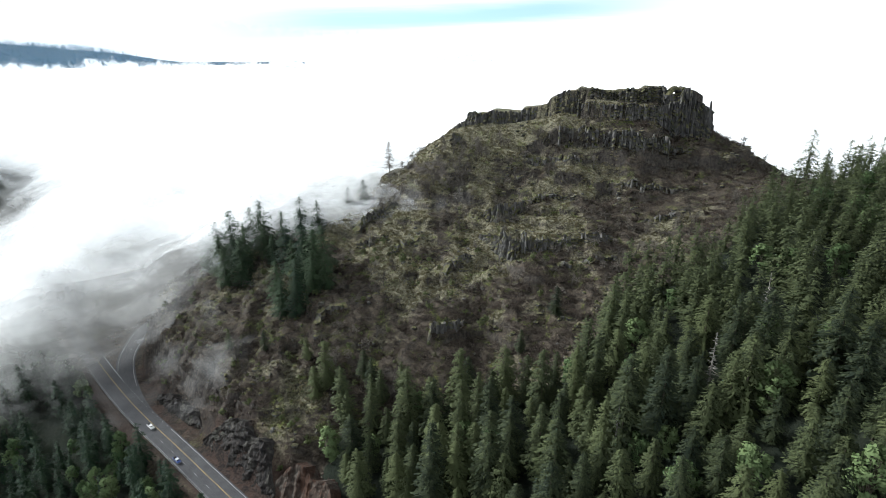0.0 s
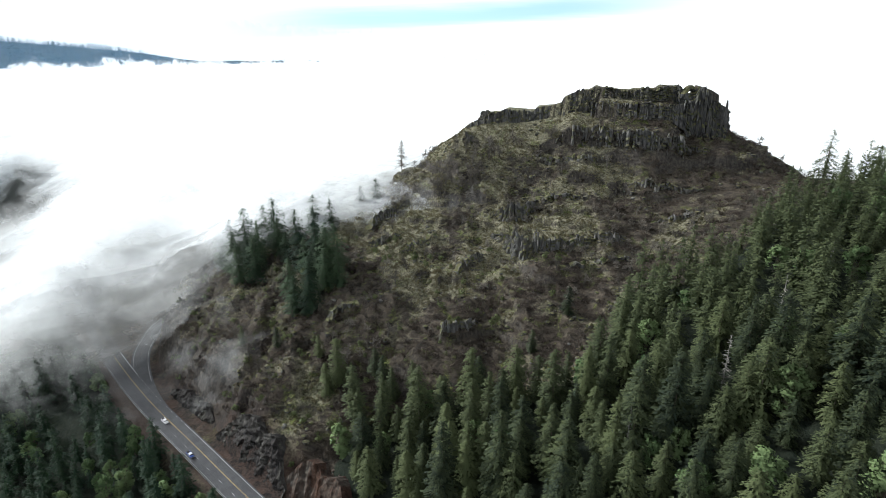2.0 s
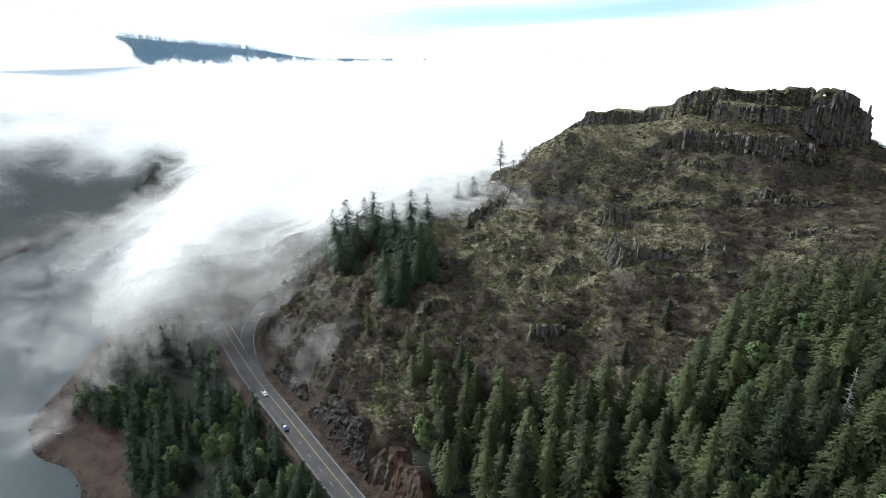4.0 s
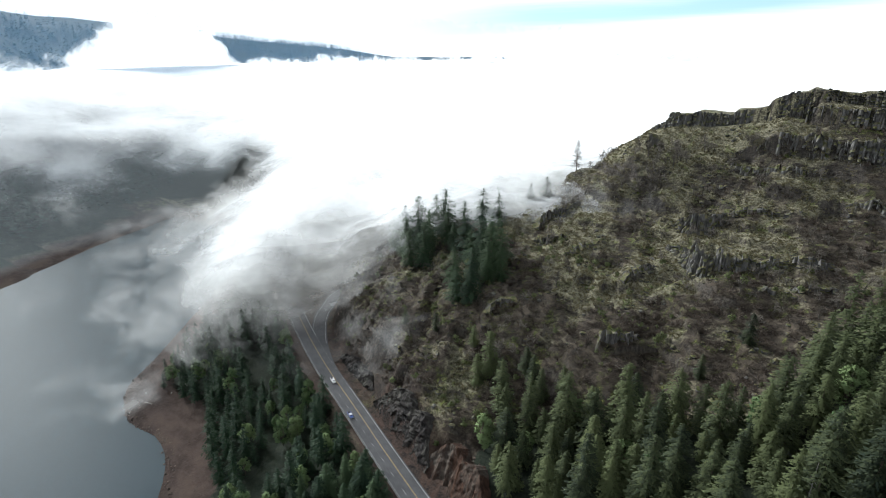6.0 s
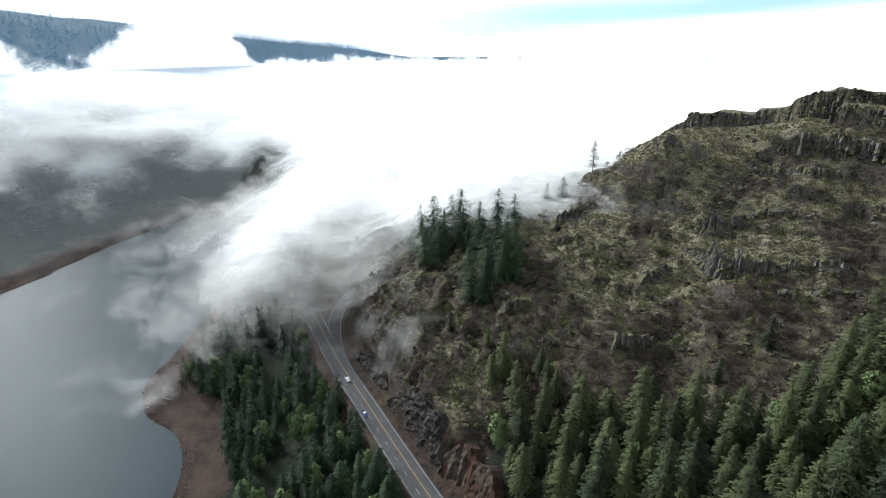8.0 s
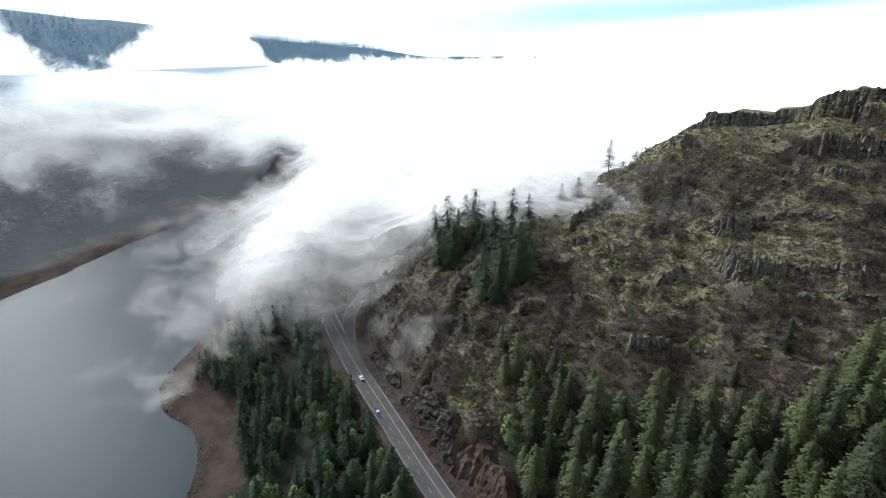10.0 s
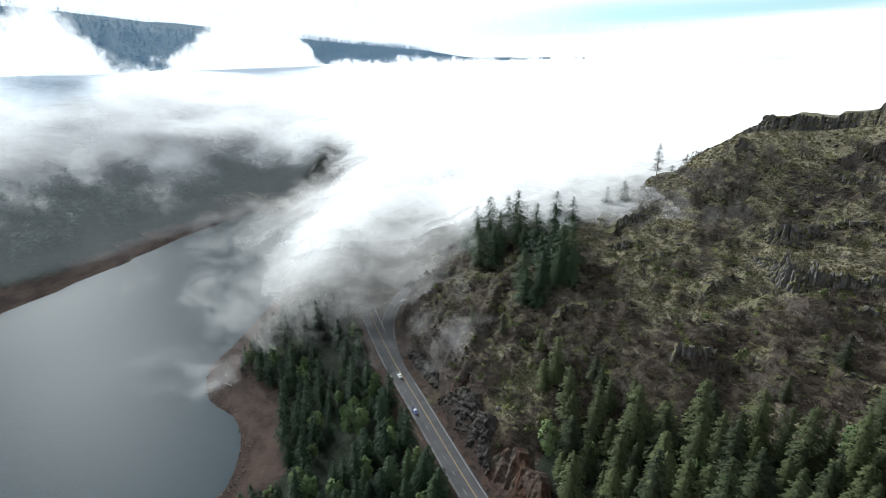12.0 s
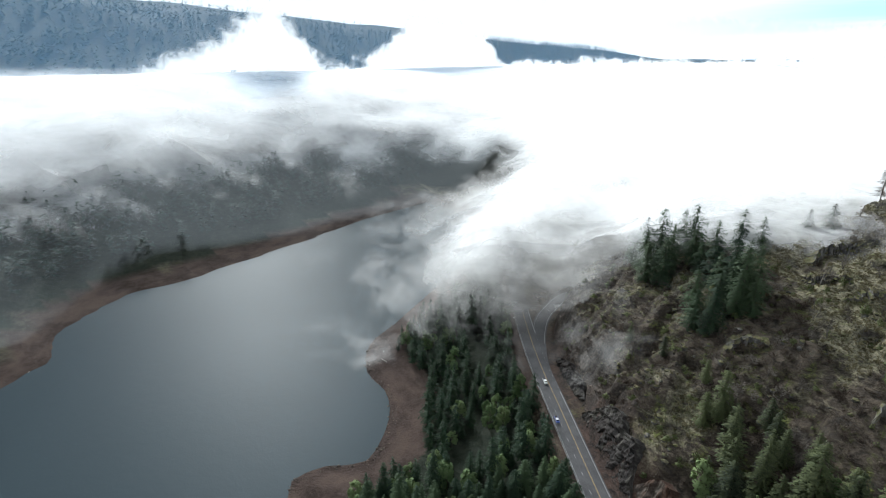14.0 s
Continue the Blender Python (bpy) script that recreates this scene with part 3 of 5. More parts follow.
def fog_rest(x, top, low, e):
    """The bank lies on the slopes like a blanket, thin at its hem."""
    west = step(-560, -640, x)
    hem = np.interp(e, [-45, 0, 60, 150], [5, 18, 42, 60]) * step(120, 40, low)
    far_hem = np.interp(e, [-60, 0, 60, 160, 300], [5, 12, 26, 42, 46]) * step(120, 70, low)
    return np.maximum(top * (1 - west) + west * np.minimum(top + 60 * step(-650, -1150, x), 165), low + hem * (1 - west) + far_hem * west)


def fog_sheet(bank, x, y, z, faces, dens, most, material, keep=-1.85):
    """One veil of droplets; what is too thin to see is left out."""
    use = (dens > keep)[faces].any(1)
    ids = np.unique(faces[use])
    back = np.zeros(len(x), int)
    back[ids] = np.arange(len(ids))
    me = mesh_of("fog_layer", np.stack([x, y, z], -1)[ids], back[faces[use]].tolist(), material, True)
    me.attributes.new("thickness", "FLOAT", "POINT").data.foreach_set("value", dens[ids].astype(np.float32))
    me.attributes.new("most", "FLOAT", "POINT").data.foreach_set("value", most[ids].astype(np.float32))
    part("fog_layer", me, bank)


def build_fog():
    bank = tagged(new("fog_bank"), "low white fog filling the valley with thin torn edges", "fog", kind="stuff")
    # the deck: nearly level sheets over the whole valley
    xs = axis([(-4800, -1500, 300), (-1500, -900, 40), (-900, 500, 14), (500, 1200, 60), (1200, 4800, 400)])
    ys = axis([(-900, 100, 60), (100, 800, 14), (800, 1800, 50), (1800, 4900, 240)])
    gx, gy = np.meshgrid(xs, ys)
    x, y = gx.ravel(), gy.ravel()
    faces = np.array(grid_faces(len(xs), len(ys)))
    d, side, _ = line_near(FOG_EDGE, x, y)
    e = d * side                                    # how far inside the bank
    low = smooth_land(x, y)
    top = fog_top(x, y, e)
    top = fog_rest(x, top, low, e)
    near = x > -660
    for k, (lift, edge, strength) in enumerate(FOG_VEILS):
        z = top + lift * np.clip(0.35 + top / 90, 0.3, 1.2) + 4 * fbm(x, y, 60, 3, 210 + k) * step(330, 180, e)
        dens = np.clip((e - edge + 24 * step(-560, -640, x) + 42 * step(24, 50, low) * near) / 80, -1.9, (0.5, 1.0, 3)[k])
        over = (z - low) / 9 - 0.5                # it thins out against the far slope
        dens = np.where(near, dens, np.minimum(dens, np.clip(over, -1.9, 1.6)))
        most = strength * (1 - step(260, 480, e)) if k < 2 else strength + (1 - strength) * step(60, 200, e - edge)
        fog_sheet(bank, x, y, z, faces, dens, most, FOG_DECK)
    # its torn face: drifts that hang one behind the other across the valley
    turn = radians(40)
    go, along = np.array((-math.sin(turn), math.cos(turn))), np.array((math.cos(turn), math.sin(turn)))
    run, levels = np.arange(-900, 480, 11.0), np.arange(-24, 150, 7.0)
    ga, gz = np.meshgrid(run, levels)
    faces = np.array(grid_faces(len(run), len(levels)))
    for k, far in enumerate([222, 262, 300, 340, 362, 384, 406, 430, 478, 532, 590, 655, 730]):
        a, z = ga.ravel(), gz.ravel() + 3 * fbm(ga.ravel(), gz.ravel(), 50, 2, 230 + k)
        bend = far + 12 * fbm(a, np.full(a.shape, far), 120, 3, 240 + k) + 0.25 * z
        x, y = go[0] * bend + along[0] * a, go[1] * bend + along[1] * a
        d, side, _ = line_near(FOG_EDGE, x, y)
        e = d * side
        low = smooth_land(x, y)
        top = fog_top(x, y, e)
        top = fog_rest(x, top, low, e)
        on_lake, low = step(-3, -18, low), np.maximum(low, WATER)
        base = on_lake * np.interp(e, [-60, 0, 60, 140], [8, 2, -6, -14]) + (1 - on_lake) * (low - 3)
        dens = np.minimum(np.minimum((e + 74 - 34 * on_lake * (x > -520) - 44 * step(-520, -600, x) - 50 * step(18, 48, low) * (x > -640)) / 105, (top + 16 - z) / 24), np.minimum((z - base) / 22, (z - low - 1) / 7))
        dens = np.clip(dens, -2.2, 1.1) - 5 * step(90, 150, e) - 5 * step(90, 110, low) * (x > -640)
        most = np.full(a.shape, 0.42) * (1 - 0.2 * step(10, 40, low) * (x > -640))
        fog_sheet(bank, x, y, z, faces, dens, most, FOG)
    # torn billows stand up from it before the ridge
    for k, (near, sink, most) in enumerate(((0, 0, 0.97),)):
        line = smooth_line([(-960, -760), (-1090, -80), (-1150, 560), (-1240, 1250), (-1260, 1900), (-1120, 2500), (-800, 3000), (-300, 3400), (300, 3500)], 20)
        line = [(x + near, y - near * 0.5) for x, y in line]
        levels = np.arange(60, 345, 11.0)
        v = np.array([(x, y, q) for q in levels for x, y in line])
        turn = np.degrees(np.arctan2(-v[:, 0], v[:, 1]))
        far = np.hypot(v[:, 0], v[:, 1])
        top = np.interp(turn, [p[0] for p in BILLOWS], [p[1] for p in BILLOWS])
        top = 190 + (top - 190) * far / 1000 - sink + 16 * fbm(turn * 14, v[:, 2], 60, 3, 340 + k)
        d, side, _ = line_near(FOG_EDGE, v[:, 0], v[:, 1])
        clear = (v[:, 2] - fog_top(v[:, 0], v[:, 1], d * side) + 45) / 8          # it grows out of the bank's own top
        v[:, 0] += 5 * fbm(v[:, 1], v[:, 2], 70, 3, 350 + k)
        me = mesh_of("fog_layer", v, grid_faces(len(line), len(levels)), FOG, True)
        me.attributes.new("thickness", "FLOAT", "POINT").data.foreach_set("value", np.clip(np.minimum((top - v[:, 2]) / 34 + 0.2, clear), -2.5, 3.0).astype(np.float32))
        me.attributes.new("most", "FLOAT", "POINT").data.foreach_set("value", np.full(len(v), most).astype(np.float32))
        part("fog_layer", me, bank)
    # a thin blue-tinted sheet puts the air's haze before the far ridge
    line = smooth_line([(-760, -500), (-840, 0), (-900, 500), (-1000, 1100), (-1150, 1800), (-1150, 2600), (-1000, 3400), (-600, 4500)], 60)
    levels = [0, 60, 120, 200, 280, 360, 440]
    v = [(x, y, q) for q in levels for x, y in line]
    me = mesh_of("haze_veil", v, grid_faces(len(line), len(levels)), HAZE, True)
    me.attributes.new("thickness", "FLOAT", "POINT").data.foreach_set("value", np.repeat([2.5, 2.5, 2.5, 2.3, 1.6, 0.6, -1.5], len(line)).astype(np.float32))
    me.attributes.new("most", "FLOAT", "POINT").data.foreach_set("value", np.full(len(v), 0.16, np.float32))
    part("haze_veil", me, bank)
    # and a thinner one, added to lighten the dark wooded slope across the lake
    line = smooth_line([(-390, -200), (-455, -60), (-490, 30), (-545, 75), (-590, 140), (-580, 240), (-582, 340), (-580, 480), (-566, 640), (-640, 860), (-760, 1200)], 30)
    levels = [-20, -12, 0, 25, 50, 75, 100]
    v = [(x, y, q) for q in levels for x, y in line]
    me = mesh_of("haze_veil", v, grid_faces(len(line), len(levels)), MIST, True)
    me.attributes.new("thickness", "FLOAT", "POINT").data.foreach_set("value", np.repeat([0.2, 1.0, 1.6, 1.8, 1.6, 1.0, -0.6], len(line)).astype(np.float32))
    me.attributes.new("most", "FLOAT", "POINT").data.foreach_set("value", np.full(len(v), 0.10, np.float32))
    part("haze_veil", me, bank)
    return bank


scene.cycles.transparent_max_bounces = 48
build_ground()
build_lake()
build_roads()
build_fog()


# ---- trees ----
def conifer_mesh(seed, tall, wide, whorls, arms, rag=0.25, bare=0.10, clumps=5, size=1.0, blunt=0.75, sprays=4):
    """Trunk and crown of one fir: whorls of drooping boughs, each a row of ragged sprays."""
    r = random.Random(seed)
    tv, tf = [], []
    for k in range(5):
        u = k / 4
        for j in range(6):
            a = j * math.tau / 6
            w = 0.016 * tall * (1 - u) + 0.03
            tv.append((w * math.cos(a), w * math.sin(a), tall * 0.97 * u - 0.8))
    for k in range(4):
        for j in range(6):
            tf.append((k * 6 + j, k * 6 + (j + 1) % 6, k * 6 + 6 + (j + 1) % 6, k * 6 + 6 + j))
    cv, cf = [], []
    for w in range(whorls):
        u = bare + (1 - bare) * (w + r.uniform(-0.3, 0.3)) / whorls
        reach = wide * (min(1.0, (1 - u) ** blunt * 1.15) * min(1, 0.55 + (u - bare) * 2.2)) + 0.25
        for j in range(max(3, round(arms * (0.5 + 0.5 * (1 - u))))):
            a = r.uniform(0, math.tau)
            long = reach * r.uniform(1 - rag, 1 + rag * 0.6)
            z0 = tall * u + r.uniform(-0.4, 0.4)
            n = max(2, round(clumps * (0.35 + 0.65 * long / wide)))
            for c in range(n):
                s = (c + r.uniform(0.3, 1.0)) / n
                px, py = long * s * math.cos(a), long * s * math.sin(a)
                pz = z0 + long * (0.16 * s - 0.42 * s * s) + r.uniform(-0.25, 0.25)
                big = size * r.uniform(0.75, 1.35) * (0.6 + 0.45 * (1 - u))
                for q in range(sprays):
                    b = a + r.uniform(-0.8, 0.8)
                    dx, dy = math.cos(b) * big, math.sin(b) * big
                    ox, oy = -math.sin(b) * big * 0.30, math.cos(b) * big * 0.30
                    drop, lift = r.uniform(-0.55, 0.0) * big, r.uniform(-0.14, 0.18) * big
                    jx, jy, jz = px + r.gauss(0, 0.35) * big, py + r.gauss(0, 0.35) * big, pz + r.gauss(0, 0.3) * big
                    m = len(cv)
                    cv += [(jx - dx * 0.3 + ox, jy - dy * 0.3 + oy, jz + lift), (jx - dx * 0.3 - ox, jy - dy * 0.3 - oy, jz - lift * 0.5), (jx + dx * 0.8, jy + dy * 0.8, jz + drop)]
                    cf.append((m, m + 1, m + 2))
    cv += [(-0.25, 0, tall * 0.95), (0.25, 0, tall * 0.95), (0, 0, tall * 1.02), (0, -0.25, tall * 0.95), (0, 0.25, tall * 0.95), (0, 0, tall * 1.02)]
    m = len(cv)
    cf += [(m - 6, m - 5, m - 4), (m - 3, m - 2, m - 1)]
    return tv, tf, cv, cf


def broadleaf_mesh(seed, tall, wide, lumps=26, leaves=42, size=0.75):
    """A madrone: forking trunk and a lumpy crown of leaf sprays."""
    r = random.Random(seed)
    tv, tf = limb([(0, 0, -0.8), (r.uniform(-0.4, 0.4), r.uniform(-0.4, 0.4), tall * 0.35), (r.uniform(-0.8, 0.8), r.uniform(-0.8, 0.8), tall * 0.8)], 0.02 * tall, 0.06)
    cv, cf = [], []
    for k in range(lumps):
        a, u = r.uniform(0, math.tau), r.uniform(0.28, 1.0)
        rad = wide * math.sqrt(max(0.02, 1 - ((u - 0.58) / 0.48) ** 2)) * r.uniform(0.45, 0.95)
        cx, cy, cz = rad * math.cos(a), rad * math.sin(a), tall * u * 0.96
        lump = wide * r.uniform(0.26, 0.42)
        v, f = limb([(0, 0, tall * 0.3 * u), (cx * 0.5, cy * 0.5, cz * 0.75), (cx, cy, cz)], 0.09, 0.03, 4)
        m = len(tv)
        tv, tf = tv + v, tf + [tuple(m + i for i in q) for q in f]
        for q in range(leaves):
            d = Vector((r.gauss(0, 1), r.gauss(0, 1), r.gauss(0.25, 1))).normalized() * lump * r.uniform(0.6, 1.05)
            e = Vector((r.gauss(0, 1), r.gauss(0, 1), r.gauss(0, 0.6))).normalized() * size * r.uniform(0.6, 1.3)
            g = e.cross(d).normalized() * size * 0.5
            p = Vector((cx, cy, cz)) + d
            m = len(cv)
            cv += [tuple(p - e), tuple(p + g), tuple(p + e), tuple(p - g)]
            cf.append((m, m + 1, m + 2, m + 3))
    return tv, tf, cv, cf


def limb(points, thick, thin, sides=5):
    v, f = [], []
    for k, p in enumerate(points):
        u = k / (len(points) - 1)
        w = thick + (thin - thick) * u
        for j in range(sides):
            a = j * math.tau / sides
            v.append((p[0] + w * math.cos(a), p[1] + w * math.sin(a), p[2]))
    for k in range(len(points) - 1):
        for j in range(sides):
            f.append((k * sides + j, k * sides + (j + 1) % sides, k * sides + sides + (j + 1) % sides, k * sides + sides + j))
    return v, f


def bare_mesh(seed, tall, spread, depth=4, twigs=3, thick=0.16):
    """A leafless oak: crooked limbs that fork, ending in fine twigs."""
    r = random.Random(seed)
    tv, tf, cv, cf = [], [], [], []

    def grow(p, d, long, w, level):
        mid = p + d * long * 0.5 + Vector((r.gauss(0, 0.08), r.gauss(0, 0.08), r.gauss(0, 0.05))) * long
        end = p + d * long
        if level > 1:
            v, f = limb([p, mid, end], w, w * 0.6, 4)
            m = len(tv)
            tv.extend(v), tf.extend([tuple(m + i for i in q) for q in f])
        else:
            g = d.cross(Vector((r.gauss(0, 1), r.gauss(0, 1), r.gauss(0, 1)))).normalized() * max(w, 0.13)
            m = len(cv)
            cv.extend([tuple(p - g), tuple(p + g), tuple(end)])
            cf.append((m, m + 1, m + 2))
        if level > 0:
            for k in range(twigs + (level == 1)):
                e = (d + Vector((r.gauss(0, 1), r.gauss(0, 1), r.gauss(0.1, 0.6))) * spread).normalized()
                grow(p + d * long * r.uniform(0.45, 1.0), e, long * r.uniform(0.55, 0.85), w * 0.55, level - 1)

    grow(Vector((0, 0, -0.5)), Vector((r.gauss(0, 0.12), r.gauss(0, 0.12), 1)).normalized(), tall * 0.36, thick, depth)
    return tv, tf, cv, cf


def tree_thing(name, data, bark, leaf, label, category, group="", crown="crown"):
    tv, tf, cv, cf = data
    top = tagged(new(name), label, category, group)
    part("trunk", mesh_of("trunk", tv, tf, bark, True), top)
    if crown == "crown":
        ways, cf = crown_normals(cv, cf)
        part(crown, mesh_of(crown, cv, cf, leaf, normals=ways), top)
    else:
        part(crown, mesh_of(crown, cv, cf, leaf), top)
    return top


def joined(name, mould, places, material, label, category, height_jitter=0.0, seed=1, both=True, leafy=False):
    """Many alike small things that nobody could count, in one mesh: places are (x, y, z, size)."""
    r = random.Random(seed)
    shapes = [np.array(m[0] + m[2] if both else m[2], float) for m in mould]
    ways = []
    if leafy:                                       # rounded crowns, shaded as a whole
        turned = [crown_normals(m[2], m[3]) for m in mould]
        mould = [(m[0], m[1], m[2], t[1]) for m, t in zip(mould, turned)]
        shape_ways = [np.concatenate([np.tile((0.0, 0.0, 1.0), (len(m[0]) if both else 0, 1)), t[0]]) for m, t in zip(mould, turned)]
    faces = [[tuple(q) for q in m[1]] + [tuple(len(m[0]) + i for i in q) for q in m[3]] if both else m[3] for m in mould]
    verts, fs, n = [], [], 0
    for x, y, z, s in places:
        k = r.randrange(len(mould))
        a = r.uniform(0, math.tau)
        c, q = math.cos(a) * s, math.sin(a) * s
        v = shapes[k]
        w = np.stack([v[:, 0] * c - v[:, 1] * q + x, v[:, 0] * q + v[:, 1] * c + y, v[:, 2] * s * r.uniform(1 - height_jitter, 1 + height_jitter) + z], -1)
        verts.append(w)
        if leafy:
            g, c, q = shape_ways[k], math.cos(a), math.sin(a)
            ways.append(np.stack([g[:, 0] * c - g[:, 1] * q, g[:, 0] * q + g[:, 1] * c, g[:, 2]], -1))
        fs += [tuple(i + n for i in f) for f in faces[k]]
        n += len(v)
    me = mesh_of(name, np.concatenate(verts), fs, material, normals=np.concatenate(ways) if leafy else None)
    return tagged(new(name, me), label, category, kind="stuff")


def scatter(x0, x1, y0, y1, gap, seed):
    r = np.random.RandomState(seed)
    xs, ys = np.meshgrid(np.arange(x0, x1, gap), np.arange(y0, y1, gap))
    x = xs.ravel() + r.uniform(-0.42, 0.42, xs.size) * gap
    y = ys.ravel() + r.uniform(-0.42, 0.42, xs.size) * gap
    return x, y


FIRS = []
for k, (tall, wide, whorls, arms, rag, size, blunt) in enumerate([(36, 8.0, 30, 10, 0.22, 1.5, 0.58), (32, 8.0, 28, 10, 0.28, 1.45, 0.50), (39, 7.8, 33, 10, 0.25, 1.5, 0.66), (29, 7.6, 26, 10, 0.25, 1.4, 0.54), (35, 6.8, 30, 9, 0.35, 1.4, 0.72), (26, 6.8, 24, 9, 0.22, 1.3, 0.62)]):
    FIRS.append(conifer_mesh(100 + k, tall, wide, whorls, arms, rag, 0.1, 5, size * 0.82, blunt))
SMALL_FIRS = [conifer_mesh(150 + k, 32, 6.4, 21, 7, 0.3, 0.1, 4, 1.5, 0.66, 3) for k in range(3)]
FAR_FIRS = [conifer_mesh(170 + k, 24, 4.2, 5, 3, 0.3, 0.05, 1, 5.4, 0.9, 1) for k in range(3)]
MADRONES = [broadleaf_mesh(200 + k, t, w) for k, (t, w) in enumerate([(17, 5.2), (14, 4.6), (19, 5.0)])]
OAKS = [bare_mesh(300 + k, t, 0.80, 5, 3, 0.42) for k, t in enumerate((11, 10, 13, 9))]
BRUSH = [bare_mesh(320 + k, 5.2, 0.95, 2, 4, 0.05) for k in range(4)]

fir_moulds = []
for data in FIRS:
    fir_moulds.append(tree_thing("fir_tree", data, BARK, FIR, "tall green fir with ragged drooping boughs in dense forest", "tree", "forest firs"))
dark_moulds = [tree_thing("fir_tree", d, BARK, FIR_DARK, "dark green fir between the road and the lake", "tree", "lakeside firs") for d in FIRS[1:5]]
madrone_moulds = [tree_thing("madrone_tree", d, BARK, MADRONE, "round-crowned pale green broadleaf tree among firs", "tree", "madrones") for d in MADRONES]
used = set()


def plant(moulds, k, x, y, z, s, turn):
    """The first use of a mould moves the mould itself."""
    m = pose(x, y, z, 0, 0, turn)
    top = moulds[k]
    top_new = top if (id(moulds), k) not in used else copy_thing(top, m)
    used.add((id(moulds), k))
    top_new.matrix_basis = m @ Matrix.Diagonal((s, s, s, 1))
    return top_new


def plant_woods():
    """Firs and madrones on the near slope and on the strip between road and lake; the far ones in one mesh."""
    r = random.Random(5)
    x, y = scatter(-70, 330, 20, 390, 9.5, 6)
    rd, side, _ = line_near(ROAD, x, y)
    ok = in_forest(x, y + 7 * fbm(x, y, 18, 2, 33)) & (rd * side > 27) & (y > 40) & (np.abs(np.arctan2(x, y) - 0.28) < 0.55) & (fbm(x, y, 30, 2, 35) > -0.66)
    x, y = x[ok], y[ok]
    u, w = scatter(-330, 40, 70, 420, 8.3, 12)
    rd, side, _ = line_near(ROAD, u, w)
    ds, _, _ = line_near(LAKE + LAKE[:1], u, w)
    ok = (rd * side < -14.5) & (ds > 25 + 11 * fbm(u, w, 30, 2, 15)) & ~inside(LAKE, u, w) & (fbm(u, w, 26, 2, 17) > -0.55) & (u < -40)
    u, w = u[ok], w[ok]
    x, y, low = np.concatenate([x, u]), np.concatenate([y, w]), np.concatenate([np.zeros(len(x), bool), np.ones(len(u), bool)])
    z = land(x, y) - 0.3
    rest, rest_low = [], []
    for n, i in enumerate(np.argsort(np.hypot(x, y))):
        s = r.choice((r.uniform(0.36, 0.6), r.uniform(0.55, 0.9))) if low[i] else r.choice((r.uniform(0.5, 0.75), r.uniform(0.75, 1.08), r.uniform(0.8, 1.08)))
        spin = r.uniform(0, 360)
        if r.random() < (0.25 if low[i] else 0.13):
            plant(madrone_moulds, r.randrange(3), x[i], y[i], z[i], r.uniform(0.55, 0.95) if low[i] else r.uniform(0.8, 1.1), spin)
        elif n >= 320:
            (rest_low if low[i] else rest).append((x[i], y[i], z[i], s))
        elif low[i]:
            plant(dark_moulds, r.randrange(4), x[i], y[i], z[i], s, spin)
        else:
            plant(fir_moulds, r.randrange(6), x[i], y[i], z[i], s, spin)
    joined("far_firs", SMALL_FIRS, rest, FIR, "dense green firs on the slope beyond", "forest", 0.1, 7, leafy=True)
    joined("lakeside_firs", SMALL_FIRS, rest_low, FIR_DARK, "dark firs along the lake in thin fog", "forest", 0.1, 8, leafy=True)
    print("woods", len(x), len(rest), len(rest_low))


def plant_far_woods():
    r = np.random.RandomState(3)
    x = np.concatenate([r.uniform(-1900, -900, 6000), r.uniform(-1000, -480, 3400)])
    y = np.concatenate([r.uniform(-200, 2900, 6000), r.uniform(-150, 900, 3400)])
    z = land(x, y)
    fd, _, _ = line_near(FAR_SHORE, x, y)
    ok = (x < -480) & (z > -6) & (fd > 55) & (np.arctan2(-x, y) < 1.66) & (np.arctan2(-x, y) > 0.33)
    places = [(a, b, c - 0.5, s) for a, b, c, s in zip(x[ok], y[ok], z[ok], r.uniform(0.6, 1.15, ok.sum()))]
    joined("far_woods", FAR_FIRS, places, FIR_FAR, "dark conifer woods on the far hillside", "forest", 0.15, 4, False)
    print("woods far", len(places))


plant_woods()
plant_far_woods()


# ---- basalt cliffs, rubble, brush ----
def ripple(u, size, seed):
    return float(fbm(np.array([u * 160.0]), np.array([seed * 7.0]), size, 3, seed)[0])


HILL_X, HILL_Y = np.arange(-230, 262, 1.5), np.arange(160, 482, 1.5)
HILL_Z = land(*np.meshgrid(HILL_X, HILL_Y))


def hill_at(x, y):
    """Height of the hillside, read off a fine grid."""
    a, b = (x + 230) / 1.5, (y - 160) / 1.5
    i, j = min(max(int(a), 0), len(HILL_X) - 2), min(max(int(b), 0), len(HILL_Y) - 2)
    a, b = a - i, b - j
    return float((HILL_Z[j, i] * (1 - a) + HILL_Z[j, i + 1] * a) * (1 - b) + (HILL_Z[j + 1, i] * (1 - a) + HILL_Z[j + 1, i + 1] * a) * b)


